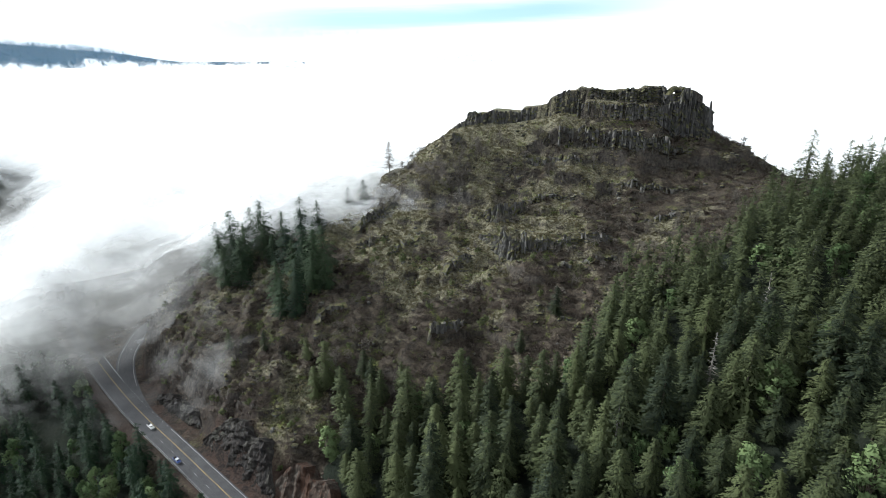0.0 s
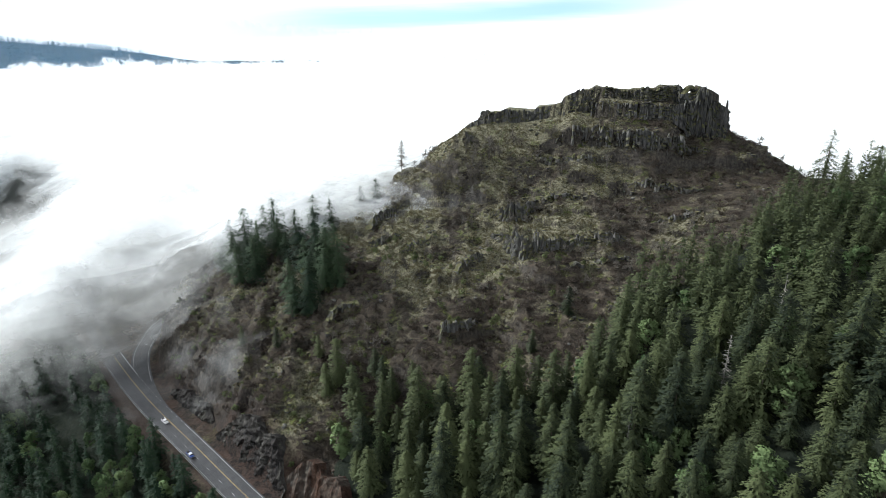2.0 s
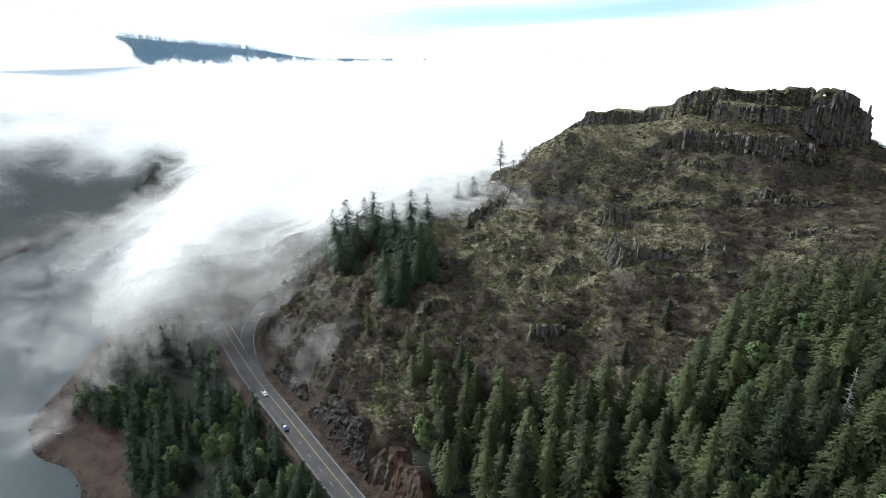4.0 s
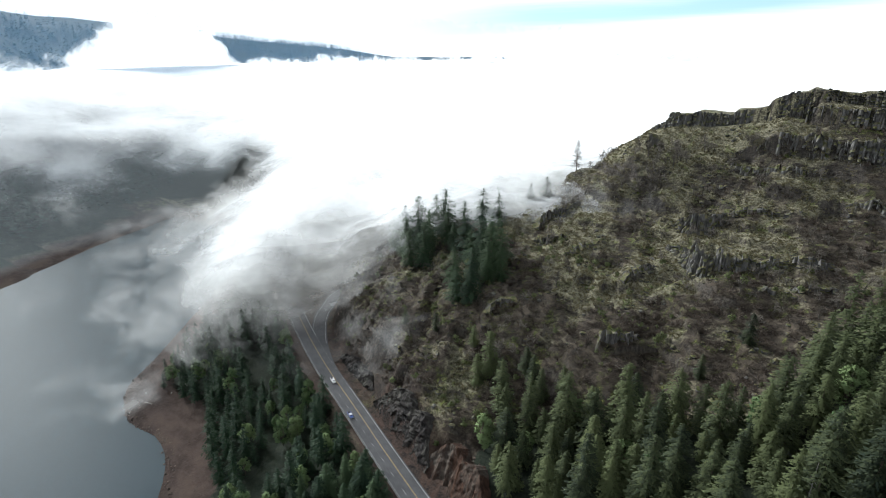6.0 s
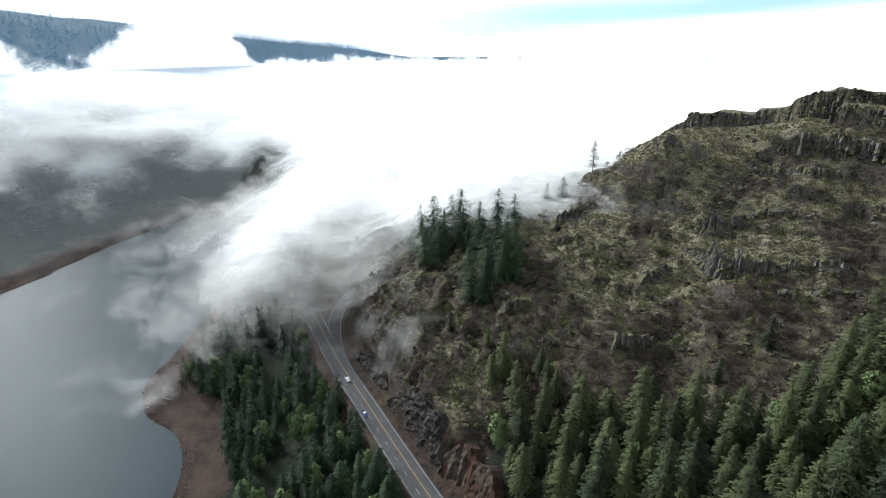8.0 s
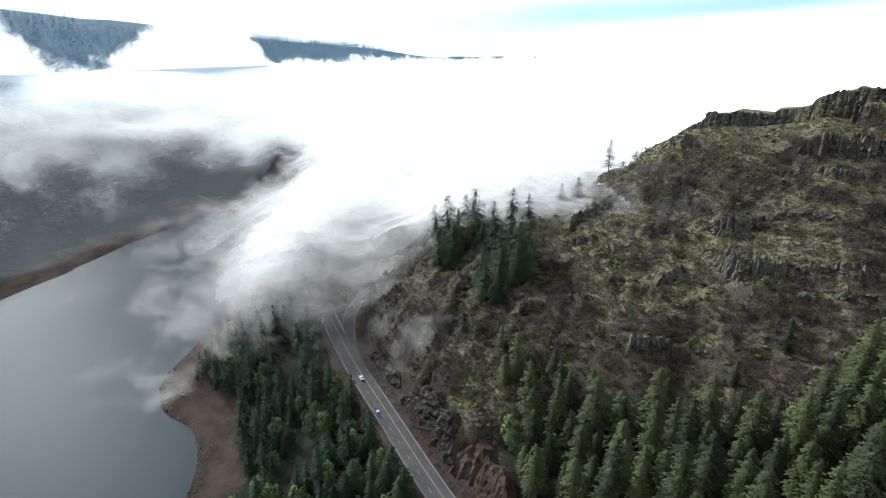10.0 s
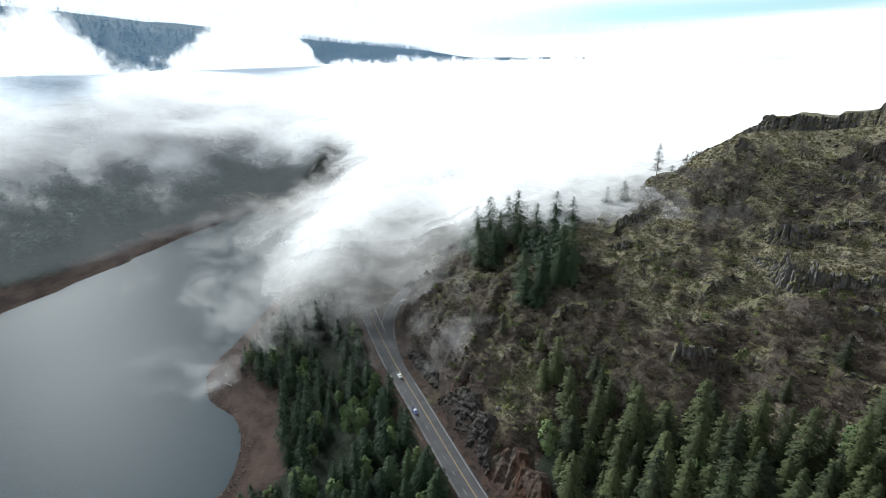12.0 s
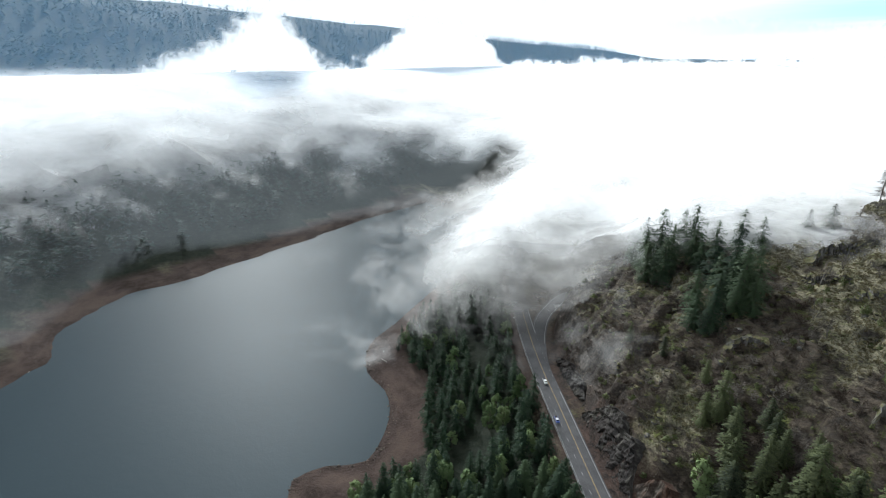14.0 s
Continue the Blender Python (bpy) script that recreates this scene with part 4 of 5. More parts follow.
def rock_wall(spots, label, seed, wide=(0.6, 2.6), rough=1.35, material=None, batter=0.10, crumble=0.5, shelf_back=False):
    """A cliff of broken columns. Spots run along it: x, y, the way out (nx, ny), foot and top."""
    r = random.Random(seed)
    p = np.array(spots, float)
    run = np.concatenate([[0], np.cumsum(np.hypot(np.diff(p[:, 0]), np.diff(p[:, 1])))])
    cuts = [0.0]
    while cuts[-1] < run[-1]:
        cuts.append(cuts[-1] + r.uniform(*wide))
    rows, grid = max(9, min(22, int((p[:, 5] - p[:, 4]).max() / 1.5))), []
    for a, b in zip(cuts[:-1], cuts[1:]):
        push, drop = r.gauss(0, 0.75) * rough, r.gauss(0, 0.6)
        if r.random() < 0.12:
            push -= 1.6 * rough
        if r.random() < 0.18:
            drop -= r.uniform(1, 4) * rough
        broken, notch = [], 0.0
        for k in range(rows):
            if r.random() < crumble:
                notch = r.gauss(0, 0.7) * rough
            broken.append(notch)
        shelf, deep = 0.52 + 0.3 * ripple(a / 160, 14, 80 + seed % 7), 2.8 * rough * max(0.0, ripple(a / 160, 20, 90 + seed % 7) + 0.15)
        for s, inset in ((a + 0.04, -0.5), ((a + b) / 2, 0.25), (b - 0.04, -0.5)):
            x, y, nx, ny, foot, top = [float(np.interp(s, run, p[:, j])) for j in range(6)]
            top = max(top + drop, foot + 1.0)
            col = []
            for k in range(rows):
                u = k / (rows - 1)
                z = foot + (top - foot) * u + (r.uniform(-0.3, 0.3) if 0 < k < rows - 1 else 0)
                out = push * min(1, 0.4 + u) + inset * rough + broken[k] - batter * (z - foot) + r.uniform(-0.15, 0.15) - (deep if u > shelf else 0)
                col.append((x + nx * out, y + ny * out, z))
            if shelf_back:                          # the top leans back into the hill
                for back, lift, k in ((0.3, 0.2, 0), (0.5, 0.3, 1), (0.9, -1.5, 2)):
                    far = back * (top - foot) + 1.2 * (k + 1)
                    px, py = x + nx * (push - far), y + ny * (push - far)
                    hill = hill_at(px, py)
                    col.append((px, py, min(top + 0.4, hill + lift + (top - hill) * (0.55, 0.2, 0.0)[k]) + r.uniform(-0.3, 0.3)))
            else:
                for back, sink in ((1.2, -0.1), (4.0, 0.5), (8.0, 3.5)):
                    col.append((x + nx * (push - back - deep - batter * (top - foot)), y + ny * (push - back - deep - batter * (top - foot)), top - sink + r.uniform(-0.3, 0.3)))
            grid += col
    n = rows + 3
    m = len(grid) // n
    faces = [(i * n + k, (i + 1) * n + k, (i + 1) * n + k + 1, i * n + k + 1) for i in range(m - 1) for k in range(n - 1)]
    return tagged(new("basalt_cliff", mesh_of("basalt_cliff", grid, faces, material or BASALT)), label, "cliff", "rock bands")


def rim(u, out):
    """A point out metres from the flat top's axis, on the camera's side; u runs from the west end (below 0) round to the east end (over 1)."""
    (ax, ay), (bx, by) = CAP_A, CAP_B
    long = math.hypot(bx - ax, by - ay)
    tx, ty = (bx - ax) / long, (by - ay) / long
    nx, ny = ty, -tx
    if u < 0:
        a = u * math.pi
        return ax + out * (nx * math.cos(a) + tx * math.sin(a)) / 0.87, ay + out * (ny * math.cos(a) + ty * math.sin(a))
    if u > 1:
        a = (u - 1) * math.pi
        return bx + out * (nx * math.cos(a) + tx * math.sin(a)), by + out * (ny * math.cos(a) + ty * math.sin(a))
    return ax + (bx - ax) * u + nx * out, ay + (by - ay) * u + ny * out


def facing(u):
    (x0, y0), (x1, y1) = rim(u, 10), rim(u, 20)
    size = math.hypot(x1 - x0, y1 - y0)
    return (x1 - x0) / size, (y1 - y0) / size


def build_cap():
    west, upper, middle, lower, low_west = [], [], [], [], []
    for u in np.arange(-0.5, 1.62, 0.006):
        v = min(max(u, 0), 1)
        top, foot = float(cap_height(v)), float(rim_foot(v))
        wave, jag = max(-3.0, 5.5 * ripple(u, 30, 31) + 3.0 * ripple(u, 9, 35)), 2.0 * ripple(u, 9, 32) + 1.2 * ripple(u, 3.5, 39)
        n = facing(u)
        east = float(step(0.86, 0.96, u))
        split = float(step(0.49, 0.54, u)) * (1 - east)          # where a grassy ledge parts the rim in two
        if u < 0.37:
            x, y = rim(u, 13.0 + 0.6 * wave)
            west.append((x, y, *n, foot - 2.5, top + 0.8 * jag))
        if u > 0.33:
            x, y = rim(u, 11.5 + 0.6 * wave + 2.0 * (1 - split) + 8 * east)
            upper.append((x, y, *n, foot - 2.5 + 12 * split - 6 * east, top + 0.8 * jag - float(np.interp(u, [1, 1.06, 1.2, 1.5], [0, 3, 11, 16]))))
        if 0.49 < u < 0.93:
            x, y = rim(u, 20.5 + 0.6 * wave)
            middle.append((x, y, *n, foot - 3, 160 + 0.7 * jag + 1.5 * ripple(u, 22, 38)))
        if 0.34 < u < 0.93:
            x, y = rim(u, 39.0 + 0.8 * wave)
            lower.append((x, y, *n, 121, float(np.interp(u, [0.34, 0.38, 0.42, 0.56, 0.82, 0.93], [134, 139.5, 141.8, 143.2, 142.5, 136])) + 2.0 * jag + 2.5 * ripple(u, 18, 44)))
        if -0.22 < u < -0.05:
            x, y = rim(u, 33.0 + 0.9 * wave)
            low_west.append((x, y, *n, 119, float(np.interp(u, [-0.22, -0.17, -0.11, -0.05], [124, 134, 134, 126])) + 1.6 * jag))
    rock_wall(west, "low dark basalt rim at the butte's lower end", 1, (0.6, 2.6), 0.8, None, 0.10, 0.7)
    rock_wall(upper, "dark columnar basalt rim around the butte's flat top", 2, (0.6, 2.8), 0.8, None, 0.10, 0.7)
    rock_wall(middle, "dark basalt columns under a mossy ledge", 3, (0.6, 2.6), 0.8, None, 0.10, 0.7)
    rock_wall(lower, "dark broken basalt band under a mossy slope", 4, (0.6, 2.6), 1.1, None, 0.14, 0.75)
    rock_wall(low_west, "low broken basalt ledge in the grass", 8, (0.6, 2.6), 1.0, None, 0.2, 0.8)


# each shelf of rock that crosses the slope: x, y, height
SHELVES = [
    [(24, 358, 6), (28, 353, 9), (33, 348, 12), (39, 346, 13), (46, 348, 12), (52, 351, 8), (58, 355, 4), (78, 355, 3.2), (96, 352, 3.6), (114, 358, 4)],
    [(22, 338, 4), (26, 331, 6), (30, 319, 12), (34, 312, 16), (40, 305, 16), (50, 304, 12), (58, 304, 8.5), (72, 305, 6.5), (85, 304, 6), (93, 303, 6), (106, 309, 3.5)],
    [(56, 392, 4), (61, 388, 5.5), (78, 381, 5.5), (96, 376, 5), (116, 376, 3.5)],
    [(124, 377, 4.5), (137, 371, 6), (157, 371, 5.5), (172, 366, 4)],
    [(112, 360, 3.5), (129, 351, 6.5), (145, 344, 4.5), (158, 342, 3)],
    [(-58, 360, 5), (-52, 371, 7), (-42, 383, 6), (-34, 396, 4)],
    [(-60, 344, 4), (-50, 341, 5.5), (-34, 339, 3.5)],
    [(-35, 324, 4), (-21, 333, 4.5), (-9, 338, 3.5)],
    [(0, 299, 4), (10, 306, 6), (20, 317, 4)],
    [(-8, 246, 5), (-3, 247, 9), (3, 250, 8.5), (13, 257, 4)],
    [(65, 285, 4), (84, 287, 4), (101, 289, 3)],
    [(8, 438, 3), (16, 433, 4.2), (28, 427, 4)],
    [(-70, 268, 3), (-62, 274, 5), (-52, 276, 3)],
    [(120, 318, 3), (134, 316, 4.5), (150, 318, 3)],
]


def build_shelves():
    for k, line in enumerate(SHELVES):
        p = np.array(line, float)
        path = np.array(smooth_line([q[:2] for q in line], 1.5))
        run = np.concatenate([[0], np.cumsum(np.hypot(np.diff(p[:, 0]), np.diff(p[:, 1])))])
        go = np.concatenate([[0], np.cumsum(np.hypot(np.diff(path[:, 0]), np.diff(path[:, 1])))])
        tall = np.interp(go / go[-1] * run[-1], run, p[:, 2])
        spots = []
        for n, (x, y) in enumerate(path):
            a, b = path[max(n - 1, 0)], path[min(n + 1, len(path) - 1)]
            ux, uy = (b - a) / np.linalg.norm(b - a)
            nx, ny = uy, -ux
            wave = 1.6 * ripple(go[n] / 160, 10, 51 + k)
            x, y = x + nx * wave, y + ny * wave
            foot = hill_at(x + nx, y + ny) - 2.5
            ends = min(1.0, go[n] / 5 + 0.25, (go[-1] - go[n]) / 5 + 0.25)
            spots.append((x, y, nx, ny, foot, foot + 2.5 + tall[n] * ends * (1 + 0.45 * ripple(go[n] / 160, 8, 61 + k))))
        rock_wall(spots, "broken shelf of dark mossy basalt crossing the slope", 400 + k, (0.7, 2.8), 0.75, None, 0.2, 0.7, True)


def rock_mould(seed):
    r = random.Random(seed)
    bm = bmesh.new()
    bmesh.ops.create_icosphere(bm, subdivisions=1, radius=1.0)
    for v in bm.verts:
        v.co *= r.uniform(0.7, 1.25)
        v.co.z *= 0.8
    bm.verts.index_update()
    out = ([], [], [tuple(v.co) for v in bm.verts], [tuple(q.index for q in f.verts) for f in bm.faces])
    bm.free()
    return out


def tuft_mould(seed, blades=7):
    r = random.Random(seed)
    v, f = [], []
    for k in range(blades):
        a, w, h = r.uniform(0, math.tau), r.uniform(0.15, 0.35), r.uniform(0.5, 1.0)
        x, y = r.gauss(0, 0.45), r.gauss(0, 0.45)
        c, s = math.cos(a), math.sin(a)
        m = len(v)
        v += [(x - c * w, y - s * w, -0.2), (x + c * w, y + s * w, -0.2), (x + c * w * 0.7 + r.gauss(0, 0.3), y + s * w * 0.7 + r.gauss(0, 0.3), h), (x - c * w * 0.4 + r.gauss(0, 0.3), y - s * w * 0.4, h * 0.8)]
        f.append((m, m + 1, m + 2, m + 3))
    return [], [], v, f


def brush_mould(seed, stems=16, tall=1.0):
    """A dome of bare twigs."""
    r = random.Random(seed)
    v, f = [], []
    for k in range(stems):
        d = Vector((r.gauss(0, 0.75), r.gauss(0, 0.75), r.uniform(0.35, 1.1))).normalized()
        base = Vector((r.gauss(0, 0.15), r.gauss(0, 0.15), -0.1))
        end = base + d * tall * r.uniform(0.65, 1.1)
        g = d.cross(Vector((r.gauss(0, 1), r.gauss(0, 1), r.gauss(0, 1)))).normalized() * 0.042
        m = len(v)
        v += [tuple(base - g), tuple(base + g), tuple(end)]
        f.append((m, m + 1, m + 2))
        for q in range(3):
            e = (d + Vector((r.gauss(0, 1), r.gauss(0, 1), r.gauss(0, 0.7))) * 0.7).normalized()
            p = base + (end - base) * r.uniform(0.35, 0.95)
            g = e.cross(Vector((r.gauss(0, 1), r.gauss(0, 1), r.gauss(0, 1)))).normalized() * 0.046
            m = len(v)
            v += [tuple(p - g), tuple(p + g), tuple(p + e * tall * r.uniform(0.2, 0.45))]
            f.append((m, m + 1, m + 2))
    return [], [], v, f


def hill_spots(count, seed, size, test, x0=-205, x1=235, y0=180, y1=460):
    r = np.random.RandomState(seed)
    x, y = r.uniform(x0, x1, count), r.uniform(y0, y1, count)
    rd, side, _ = line_near(ROAD, x, y)
    sd, sside, _ = line_near(SIDE_ROAD, x, y)
    d, v = cap_near(x, y)
    ok = (rd * side > 17) & (sd * sside > 12) & (d > 15) & test(x, y, rd * side, d)
    x, y = x[ok], y[ok]
    z = land(x, y)
    s = size[0] + (size[1] - size[0]) * r.uniform(0, 1, len(x)) ** 1.6
    return list(zip(x.tolist(), y.tolist(), z.tolist(), s.tolist()))


def open_slope(x, y, off, d):
    return ~in_forest(x, y + 5) & (off > 26)


def crag(spots, label, seed, material, lumps, gullies, batter):
    """A blasted face without columns: blocks and hollows of several sizes. Spots as for rock_wall."""
    p = np.array(spots, float)
    run = np.concatenate([[0], np.cumsum(np.hypot(np.diff(p[:, 0]), np.diff(p[:, 1])))])
    s = np.arange(0, run[-1], 0.7)
    rows = 40
    at = [np.interp(s, run, p[:, j])[None, :] for j in range(6)]
    u = np.linspace(0, 1, rows)[:, None]
    z = at[4] + (at[5] - at[4]) * u
    along = np.repeat(s[None, :], rows, 0)
    block = np.round(fbm(along + 0.6 * z, z * 1.3, 3.4, 2, seed) * 4) / 4
    out = lumps * (1.5 * np.abs(fbm(along, z * 0.7, 11, 3, seed + 3)) + 1.1 * block + 0.7 * fbm(along, z, 1.6, 2, seed + 5))
    out = out - gullies * np.abs(fbm(along + 2 * fbm(along, z, 9, 2, seed + 8), z * 0.16, 6, 3, seed + 7)) - batter * (z - at[4])
    out[-1] -= 5.0
    z = z + 0.5 * fbm(along, z, 2.2, 2, seed + 11)
    z[-1] -= 3.5
    x, y = at[0] + at[2] * out, at[1] + at[3] * out
    me = mesh_of("cut_cliff", np.stack([x.ravel(), y.ravel(), z.ravel()], -1), grid_faces(len(s), rows), material)
    return tagged(new("cut_cliff", me), label, "cliff", "rock faces of the cutting")


def build_cutting():
    """The blasted rock face over the road, and its red, crumbling end."""
    for first, last, off, tall, label, seed, stone in ((-126, -76, 10.6, 26, "dark blasted rock face in the road cutting", 5, RUBBLE_DARK), (-84, -40, 10.6, 24, "reddish crumbling earth face in the road cutting", 6, RUBBLE_RED), (-172, -124, 12, 9, "low broken rock beside the road", 7, RUBBLE_DARK)):
        spots = []
        for k in range(len(ROAD) - 1):
            (ax, ay), (bx, by) = ROAD[k], ROAD[k + 1]
            size = math.hypot(bx - ax, by - ay)
            ux, uy = (bx - ax) / size, (by - ay) / size
            for q in (0, 0.25, 0.5, 0.75):
                o = off + 2.0 * ripple((k + q) * 0.05, 24, seed)
                x, y = ax + (bx - ax) * q + uy * o, ay + (by - ay) * q - ux * o
                if first < x < last:
                    fade = min(1.0, (x - first) / 14, (last - x) / 14)
                    spots.append((x, y, -uy, ux, -0.8, 0.6 + tall * (0.06 + 0.94 * fade) * (0.85 + 0.4 * ripple((k + q) * 0.05, 14, seed + 9))))
        if stone == RUBBLE_RED:
            crag(spots, label, 310 + seed, stone, 0.45, 3.0, 0.40)
        else:
            crag(spots, label, 310 + seed, stone, 1.25, 1.2, 0.36)


def rock_arch():
    """A natural window in the rim: a rough ring of basalt."""
    bm = bmesh.new()
    r = random.Random(4)
    rings, sides = 14, 8
    verts = []
    for i in range(rings):
        a = i * math.tau / rings
        for j in range(sides):
            b = j * math.tau / sides
            w = (2.9 if math.sin(a) < 0.3 else 2.0) * r.uniform(0.75, 1.15)
            p = 3.7 + w * math.cos(b)
            verts.append(bm.verts.new((p * math.cos(a) * 1.15, w * math.sin(b) * 1.3, p * math.sin(a))))
    for i in range(rings):
        for j in range(sides):
            bm.faces.new([verts[i * sides + j], verts[((i + 1) % rings) * sides + j], verts[((i + 1) % rings) * sides + (j + 1) % sides], verts[i * sides + (j + 1) % sides]])
    bmesh.ops.recalc_face_normals(bm, faces=bm.faces[:])
    me = bpy.data.meshes.new("rock_arch")
    bm.to_mesh(me)
    bm.free()
    me.materials.append(BASALT)
    ob = tagged(new("rock_arch", me), "small natural rock window on the butte's rim", "rock")
    x, y = rim(0.93, 11.0)
    ob.matrix_basis = pose(x, y, 166.3, 0, 0, 22)
    x, y = rim(1.28, 19.0)
    v, f = limb([(0, 0, -10), (0.3, 0, 2), (0.1, 0.2, 6.5)], 1.5, 0.5, 6)
    f.append(tuple(range(12, 18)))
    tagged(new("rock_pinnacle", mesh_of("rock_pinnacle", v, f, BASALT)), "thin basalt pinnacle at the butte's end", "rock").location = (x, y, 156)


build_cap()
build_shelves()
build_cutting()
rock_arch()
joined("hillside_rocks", [rock_mould(k) for k in range(5)], hill_spots(5200, 1, (0.35, 1.9), lambda x, y, o, d: open_slope(x, y, o, d) & (fbm(x, y, 20, 4, 50) > 0.12)), BASALT, "dark mossy basalt lumps breaking through the grass", "rocks", 0.3, 3)
joined("cut_rubble", [rock_mould(10 + k) for k in range(5)], hill_spots(9000, 2, (0.3, 1.3), lambda x, y, o, d: (o < 30) & (y < 335) & (fbm(x, y, 18, 3, 52) > -0.1)), RUBBLE, "broken brown rock in the road cutting", "rocks", 0.3, 4)
joined("dry_grass", [tuft_mould(k) for k in range(6)], hill_spots(44000, 3, (0.45, 1.25), lambda x, y, o, d: open_slope(x, y, o, d) & (straw_share(x, y) > 0.0)), STRAW, "tufts of pale dry grass on the slope", "grass", 0.3, 5)
joined("bare_brush", [brush_mould(k) for k in range(6)], hill_spots(12000, 4, (1.0, 4.0), lambda x, y, o, d: ~in_forest(x, y - 8) & (straw_share(x, y) < -0.1)), TWIGS, "leafless grey-brown brush on the slope", "brush", 0.2, 6)
joined("green_brush", [tuple(m) for m in [broadleaf_mesh(400 + k, 3.2, 1.5, 8, 14, 0.45) for k in range(3)]], hill_spots(700, 5, (0.5, 1.5), lambda x, y, o, d: ~in_forest(x, y - 6) & (d > 120)), SHRUB, "small olive-green shrubs on the lower slope", "brush", 0.2, 7, leafy=True)


# ---- single trees, oaks, snags, vehicles, logs ----
def ground_at(x, y):
    return float(land(np.array([x]), np.array([y]))[0])


shoulder_moulds = [tree_thing("fir_tree", d, BARK, FIR_DARK, "dark fir standing in thin fog on the rocky shoulder", "tree", "shoulder firs") for d in (conifer_mesh(180, 36, 9.6, 28, 10, 0.35, 0.03, 6, 1.25, 0.66), conifer_mesh(181, 32, 9.4, 26, 10, 0.4, 0.03, 6, 1.2, 0.56), conifer_mesh(182, 29, 8.8, 24, 10, 0.35, 0.03, 6, 1.15, 0.62))]
# x, y, height
SHOULDER_FIRS = [(-174, 372, 26), (-161, 364, 33), (-146, 354, 38), (-133, 342, 31), (-126, 357, 37), (-131, 328, 33), (-142, 327, 28), (-152, 345, 30), (-137, 368, 30), (-120, 345, 28),
                 (-100, 325, 31), (-90, 327, 38), (-78, 306, 37), (-84, 284, 28), (-94, 287, 24), (-77, 296, 27), (-75, 317, 32), (-86, 312, 33), (-70, 300, 24), (-100, 300, 26), (-73, 404, 18), (-90, 372, 26), (-104, 380, 28), (-62, 410, 20), (-155, 352, 24), (-166, 358, 22), (-140, 340, 22), (-94, 315, 24), (-82, 322, 28), (-88, 300, 22), (-112, 335, 22), (-110, 352, 26)]
SLOPE_FIRS = [(-58.7, 235.5, 28), (-51, 231, 18), (-64, 232, 20), (-35, 231, 22), (-40, 238, 17), (58, 251, 17), (38, 234, 14), (-72, 252, 14), (-120, 268, 12), (-30, 224, 20), (-20, 226, 16), (12, 222, 18), (-98, 262, 13), (96, 474, 30), (32, 486, 22), (259, 381, 36), (280, 392, 26)]
for k, (x, y, tall) in enumerate(SHOULDER_FIRS):
    plant(shoulder_moulds, k % 3, x, y, ground_at(x, y) - 0.4, tall / (36, 32, 29)[k % 3], 67 * k)
for k, (x, y, tall) in enumerate(SLOPE_FIRS):
    j = (0, 3, 5)[k % 3]
    plant(fir_moulds, j, x, y, ground_at(x, y) - 0.4, tall / (36, 29, 26)[k % 3], 41 * k)


def snag_mesh(seed, tall, arms, reach, thick=0.42):
    """A dead conifer: bare tapering trunk with thin level boughs."""
    r = random.Random(seed)
    tv, tf = limb([(0, 0, -0.6), (0.1, 0, tall * 0.5), (0.25, 0.1, tall)], thick, 0.05, 6)
    cv, cf = [], []
    for k in range(arms):
        u = r.uniform(0.15, 0.98)
        a = r.uniform(0, math.tau)
        long = reach * (1.1 - u) ** 0.7 * r.uniform(0.5, 1.1)
        p = Vector((0.2 * u, 0, tall * u))
        d = Vector((math.cos(a), math.sin(a), r.uniform(-0.35, 0.1)))
        for q in range(4):
            s = p + d * long * q * 0.22
            e = (d + Vector((r.gauss(0, 0.5), r.gauss(0, 0.5), r.gauss(0, 0.3)))) if q else d
            end = s + e.normalized() * long * (1.0 if q == 0 else 0.4)
            g = e.cross(Vector((0, 0, 1))).normalized() * (0.24 if q == 0 else 0.16)
            m = len(cv)
            cv += [tuple(s - g), tuple(s + g), tuple(end), tuple(s + Vector((0, 0, 0.13)))]
            cf += [(m, m + 1, m + 2), (m, m + 3, m + 2), (m + 1, m + 3, m + 2)]
    return tv, tf, cv, cf


def plant_snags():
    for k, (x, y, tall, reach, arms, label) in enumerate([(-44, 438, 27, 7.5, 170, "thin nearly bare conifer on the skyline of the ridge"), (58, 150, 26, 2.6, 60, "bleached dead conifer standing in the forest"),
                                                          (96, 168, 24, 3.4, 70, "grey dead conifer standing in the forest"), (125, 190, 22, 2.8, 40, "grey dead conifer standing in the forest"), (150, 205, 20, 3.0, 40, "grey dead conifer standing in the forest")]):
        top = tree_thing("dead_conifer", snag_mesh(500 + k, tall, arms, reach), BARK if k == 0 else GREY_WOOD, BARK if k == 0 else GREY_WOOD, label, "tree", crown="bough_crown")
        top.matrix_basis = pose(x, y, ground_at(x, y), 0, 0, 30 * k)


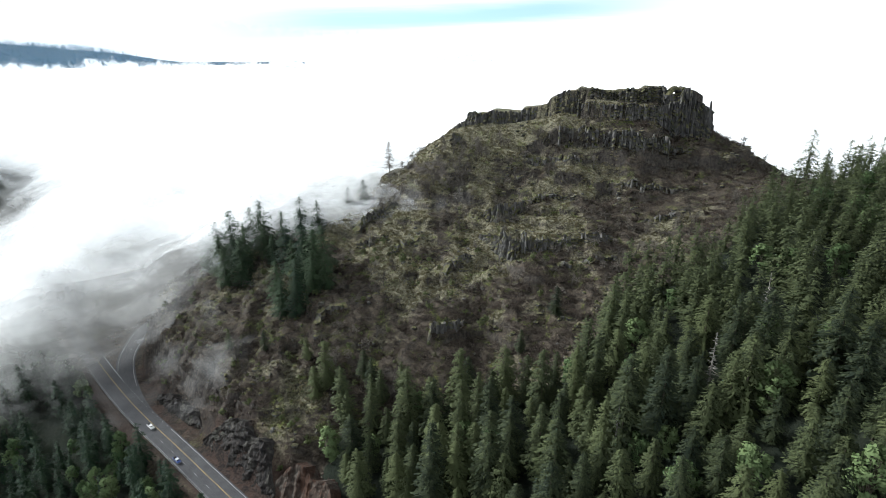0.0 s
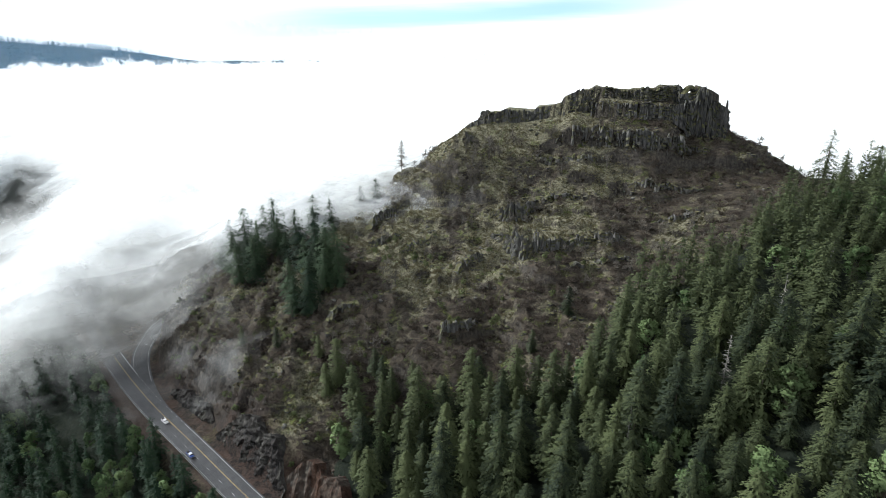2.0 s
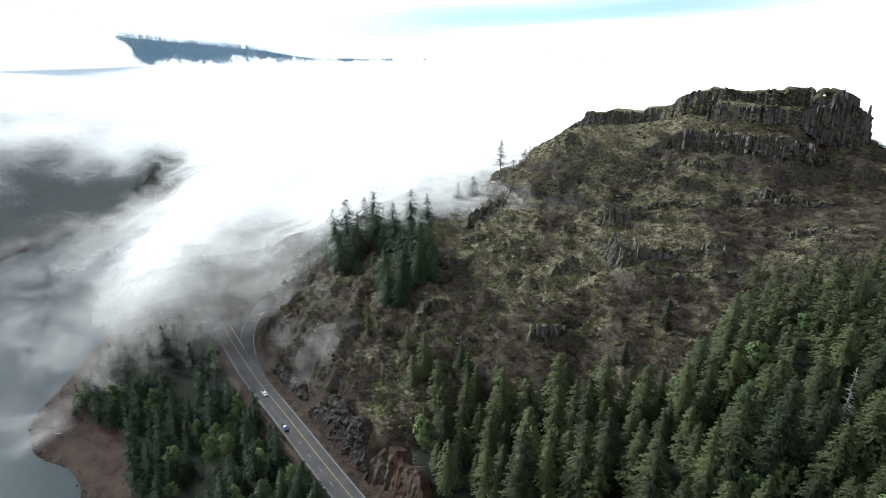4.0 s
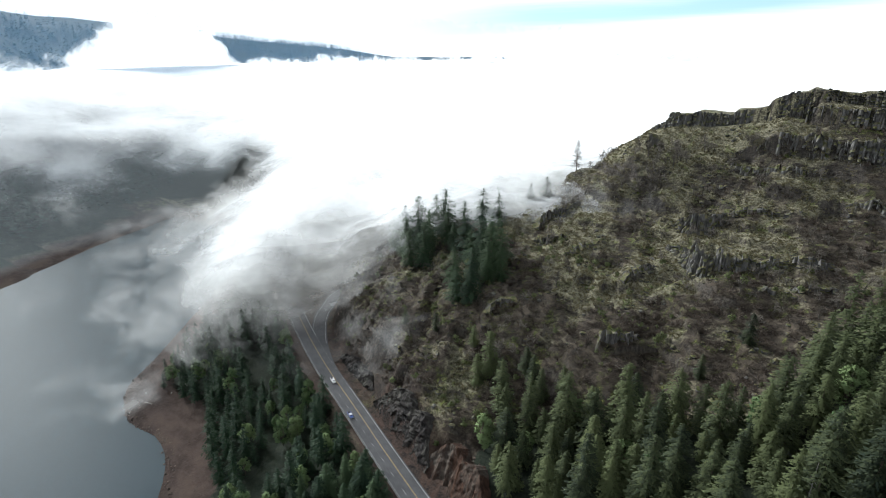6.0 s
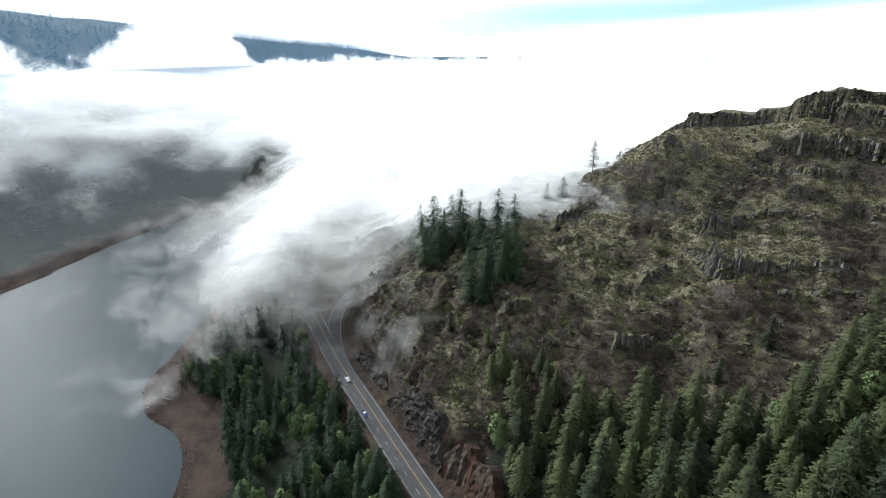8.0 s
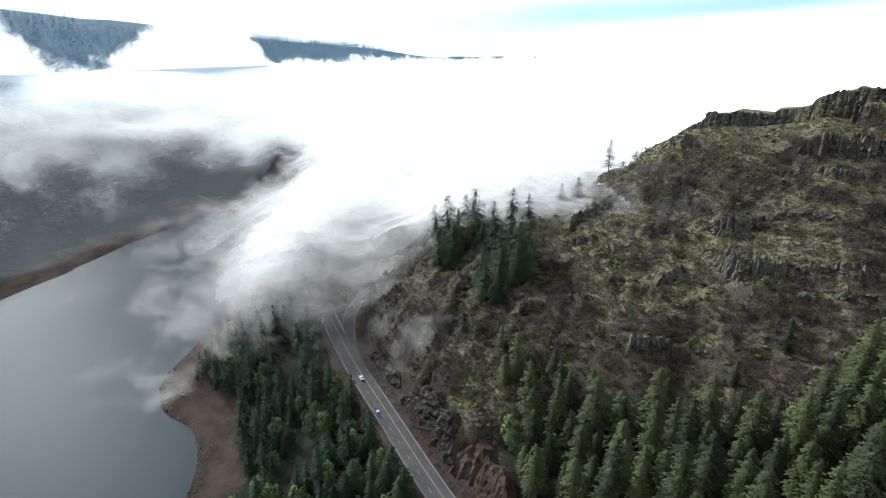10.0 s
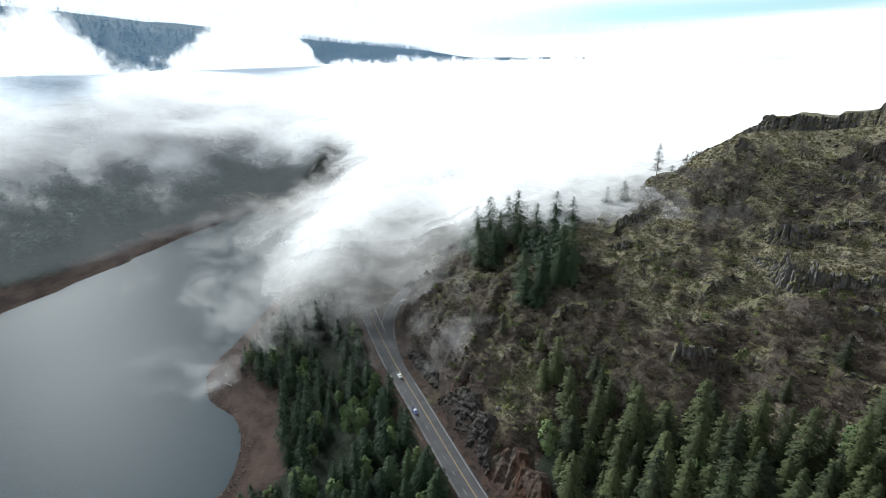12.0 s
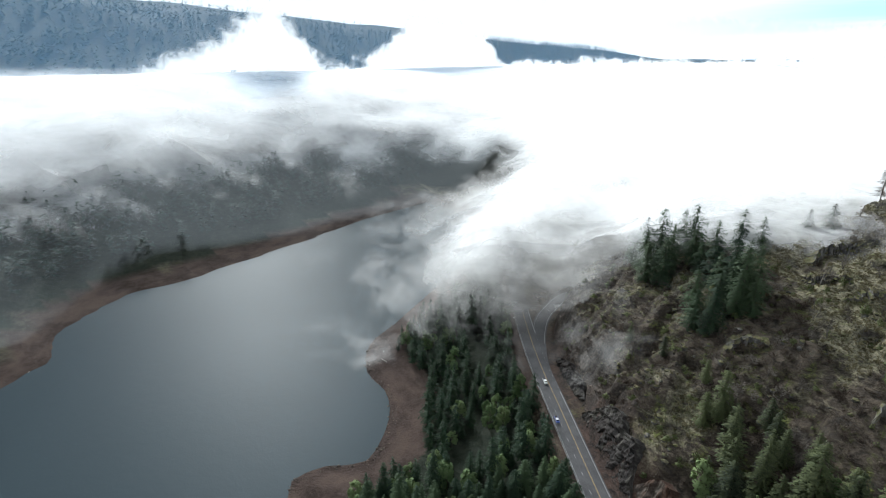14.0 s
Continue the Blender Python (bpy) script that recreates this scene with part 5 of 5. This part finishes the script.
def plant_oaks():
    moulds = [tree_thing("bare_oak", d, OAK_BARK, OAK_TWIGS, "leafless crooked oak on the grassy slope", "tree", "bare oaks", "twig_crown") for d in OAKS]
    r = random.Random(77)
    # two thin groves high on the western slope, stragglers over the rest, a row on the eastern shoulder
    spots = [(r.gauss(5, 26), r.gauss(392, 16)) for k in range(60)] + [(r.uniform(-60, 150), r.uniform(255, 400)) for k in range(60)] + [(r.uniform(60, 190), r.uniform(262, 330)) for k in range(52)]
    spots += [(r.uniform(-170, -30), r.uniform(240, 330)) for k in range(36)] + [(202 + 9 * k, 392 - 12 * k + r.uniform(-3, 3)) for k in range(5)] + [(-34, 440), (-26, 446), (-18, 440)]
    for k, (x, y) in enumerate(spots):
        d, _ = cap_near(np.array([x]), np.array([y]))
        rd, side, _ = line_near(ROAD, np.array([x]), np.array([y]))
        if d[0] < 26 or rd[0] * side[0] < 24 or in_forest(x, y):
            continue
        plant(moulds, k % 4, x, y, ground_at(x, y) - 0.2, r.uniform(0.75, 1.3) if y > 360 else r.uniform(0.6, 1.05), r.uniform(0, 360))


def rounded_box(size, at=(0, 0, 0), bevel=0.08, taper=1.0):
    bm = bmesh.new()
    bmesh.ops.create_cube(bm, size=1.0, matrix=Matrix.Translation(at) @ Matrix.Diagonal((*size, 1)))
    for v in bm.verts:
        if v.co.z > at[2]:
            v.co.x = at[0] + (v.co.x - at[0]) * taper
            v.co.y = at[1] + (v.co.y - at[1]) * (0.5 + 0.5 * taper)
    bmesh.ops.bevel(bm, geom=bm.edges[:], offset=bevel, segments=2, affect="EDGES")
    return bm


def part_bm(name, bm, material, parent, label=""):
    me = bpy.data.meshes.new(name)
    bm.to_mesh(me)
    bm.free()
    me.materials.append(material)
    return part(name, me, parent, label)


GLASS = plain("dark_window_glass", (0.02, 0.022, 0.025), 0.08)
TYRE = plain("tyre_rubber", (0.02, 0.02, 0.02), 0.8)
CARGO = plain("dark_tarpaulin", (0.03, 0.028, 0.028), 0.8)
LAMP = plain("headlight_lens", (0.75, 0.75, 0.72), 0.15)
WHITE_PAINT = plain("white_car_paint", (0.78, 0.78, 0.77), 0.3)
BLUE_PAINT = plain("blue_car_paint", (0.05, 0.09, 0.30), 0.3)
PALE_PAINT = plain("pale_car_trim", (0.55, 0.55, 0.60), 0.35)


def pickup(label, x, y, heading, paint, roof):
    """A crew-cab pickup with a load in its bed; the nose points to +y."""
    top = tagged(new("pickup_truck"), label, "car")
    part_bm("body", rounded_box((1.95, 5.5, 0.62), (0, 0, 0.78), 0.12), paint, top)
    part_bm("hood", rounded_box((1.85, 1.5, 0.30), (0, 1.95, 1.16), 0.10, 0.92), paint, top)
    part_bm("cab", rounded_box((1.85, 2.2, 0.80), (0, 0.35, 1.46), 0.12, 0.82), roof, top)
    part_bm("windscreen", rounded_box((1.5, 0.10, 0.55), (0, 1.40, 1.50), 0.02, 0.9), GLASS, top)
    part_bm("rear_window", rounded_box((1.45, 0.08, 0.45), (0, -0.70, 1.55), 0.02, 0.9), GLASS, top)
    for s in (-1, 1):
        part_bm("side_window", rounded_box((0.05, 1.6, 0.42), (s * 0.87, 0.35, 1.54), 0.015), GLASS, top)
        part_bm("bed_side", rounded_box((0.12, 1.9, 0.45), (s * 0.90, -1.75, 1.22), 0.04), paint, top)
        part_bm("headlight", rounded_box((0.40, 0.08, 0.20), (s * 0.70, 2.76, 0.95), 0.03), LAMP, top)
        for q in (-1.7, 1.75):
            bm = bmesh.new()
            bmesh.ops.create_cone(bm, cap_ends=True, segments=18, radius1=0.39, radius2=0.39, depth=0.28, matrix=Matrix.Translation((s * 0.86, q, 0.39)) @ Matrix.Rotation(radians(90), 4, "Y"))
            wheel = part_bm("wheel", bm, TYRE, top)
            bm = bmesh.new()
            bmesh.ops.create_cone(bm, cap_ends=True, segments=14, radius1=0.22, radius2=0.20, depth=0.30, matrix=Matrix.Translation((s * 0.87, q, 0.39)) @ Matrix.Rotation(radians(90), 4, "Y"))
            rim_ob = part_bm("rim", bm, STEEL, wheel)
    part_bm("tailgate", rounded_box((1.8, 0.10, 0.45), (0, -2.70, 1.22), 0.03), paint, top)
    part_bm("bumper", rounded_box((1.9, 0.22, 0.25), (0, 2.80, 0.60), 0.06), STEEL, top)
    load = tagged(new("cargo", bpy.data.meshes.new("cargo")), "dark covered load lying in a pickup bed", "cargo")
    bm = rounded_box((1.55, 1.7, 0.75), (0, 0, 0.37), 0.18, 0.8)
    bm.to_mesh(load.data)
    bm.free()
    load.data.materials.append(CARGO)
    m = pose(x, y, 0.04, 0, 0, heading)
    top.matrix_basis = m
    load.matrix_basis = m @ pose(0, -1.72, 1.085)


def lane_spot(x, y, off):
    """A place in a lane beside the centre line, and the heading of traffic towards the camera."""
    k = int(np.argmin([math.hypot(p[0] - x, p[1] - y) for p in ROAD]))
    a, b = ROAD[max(k - 1, 0)], ROAD[min(k + 1, len(ROAD) - 1)]
    ux, uy = (b[0] - a[0]), (b[1] - a[1])
    size = math.hypot(ux, uy)
    ux, uy = ux / size, uy / size
    along = (x - ROAD[k][0]) * ux + (y - ROAD[k][1]) * uy
    return ROAD[k][0] + ux * along + uy * off, ROAD[k][1] + uy * along - ux * off, math.degrees(math.atan2(ux, -uy))


def drift_logs():
    r = random.Random(31)
    for k, (x, y, long, turn) in enumerate([(-268, 222, 14, 20), (-262, 230, 9, 60), (-274, 212, 6, 100), (-283, 202, 4, 35), (-240, 168, 5, 140), (-446, 22, 16, 65), (-440, 8, 9, 100)]):
        v, f = limb([(0, 0, 0), (0.1, 0, long * 0.5), (0.3, 0.1, long)], 0.32, 0.14, 7)
        f += [tuple(reversed(range(7))), tuple(range(14, 21))]
        ob = tagged(new("drift_log", mesh_of("drift_log", v, f, GREY_WOOD, True)), "bleached drift log lying on the bare lake bank", "log", "drift logs")
        a = radians(turn)
        z0, z1 = ground_at(x, y), ground_at(x - math.sin(a) * long, y + math.cos(a) * long)
        ob.matrix_basis = pose(x, y, z0 + 0.12, 90 - math.degrees(math.atan2(z1 - z0, long)), 0, turn) @ pose(0, 0, 0, 180, 0, 0)


def shore_stones():
    r = np.random.RandomState(8)
    line = smooth_line(NEAR_SHORE[2:12], 2.0)
    places = []
    for x, y in line:
        for k in range(3):
            px, py = x + r.normal(0, 2.0) + 2.5, y + r.normal(0, 2.0)
            places.append((px, py, 0, 0.25 + 0.7 * r.rand() ** 3))
    z = land([p[0] for p in places], [p[1] for p in places])
    joined("shore_stones", [rock_mould(30 + k) for k in range(4)], [(p[0], p[1], q, p[3]) for p, q in zip(places, z) if q > WATER - 0.4], RUBBLE, "brown stones scattered along the water's edge", "rocks", 0.3, 9)


plant_snags()
plant_oaks()
pickup("white pickup truck with a dark load on the road", *lane_spot(-160, 245, -2.0), WHITE_PAINT, WHITE_PAINT)
pickup("blue pickup truck with a pale hood and dark load", *lane_spot(-132.4, 220, -5.0), BLUE_PAINT, PALE_PAINT)
drift_logs()
shore_stones()
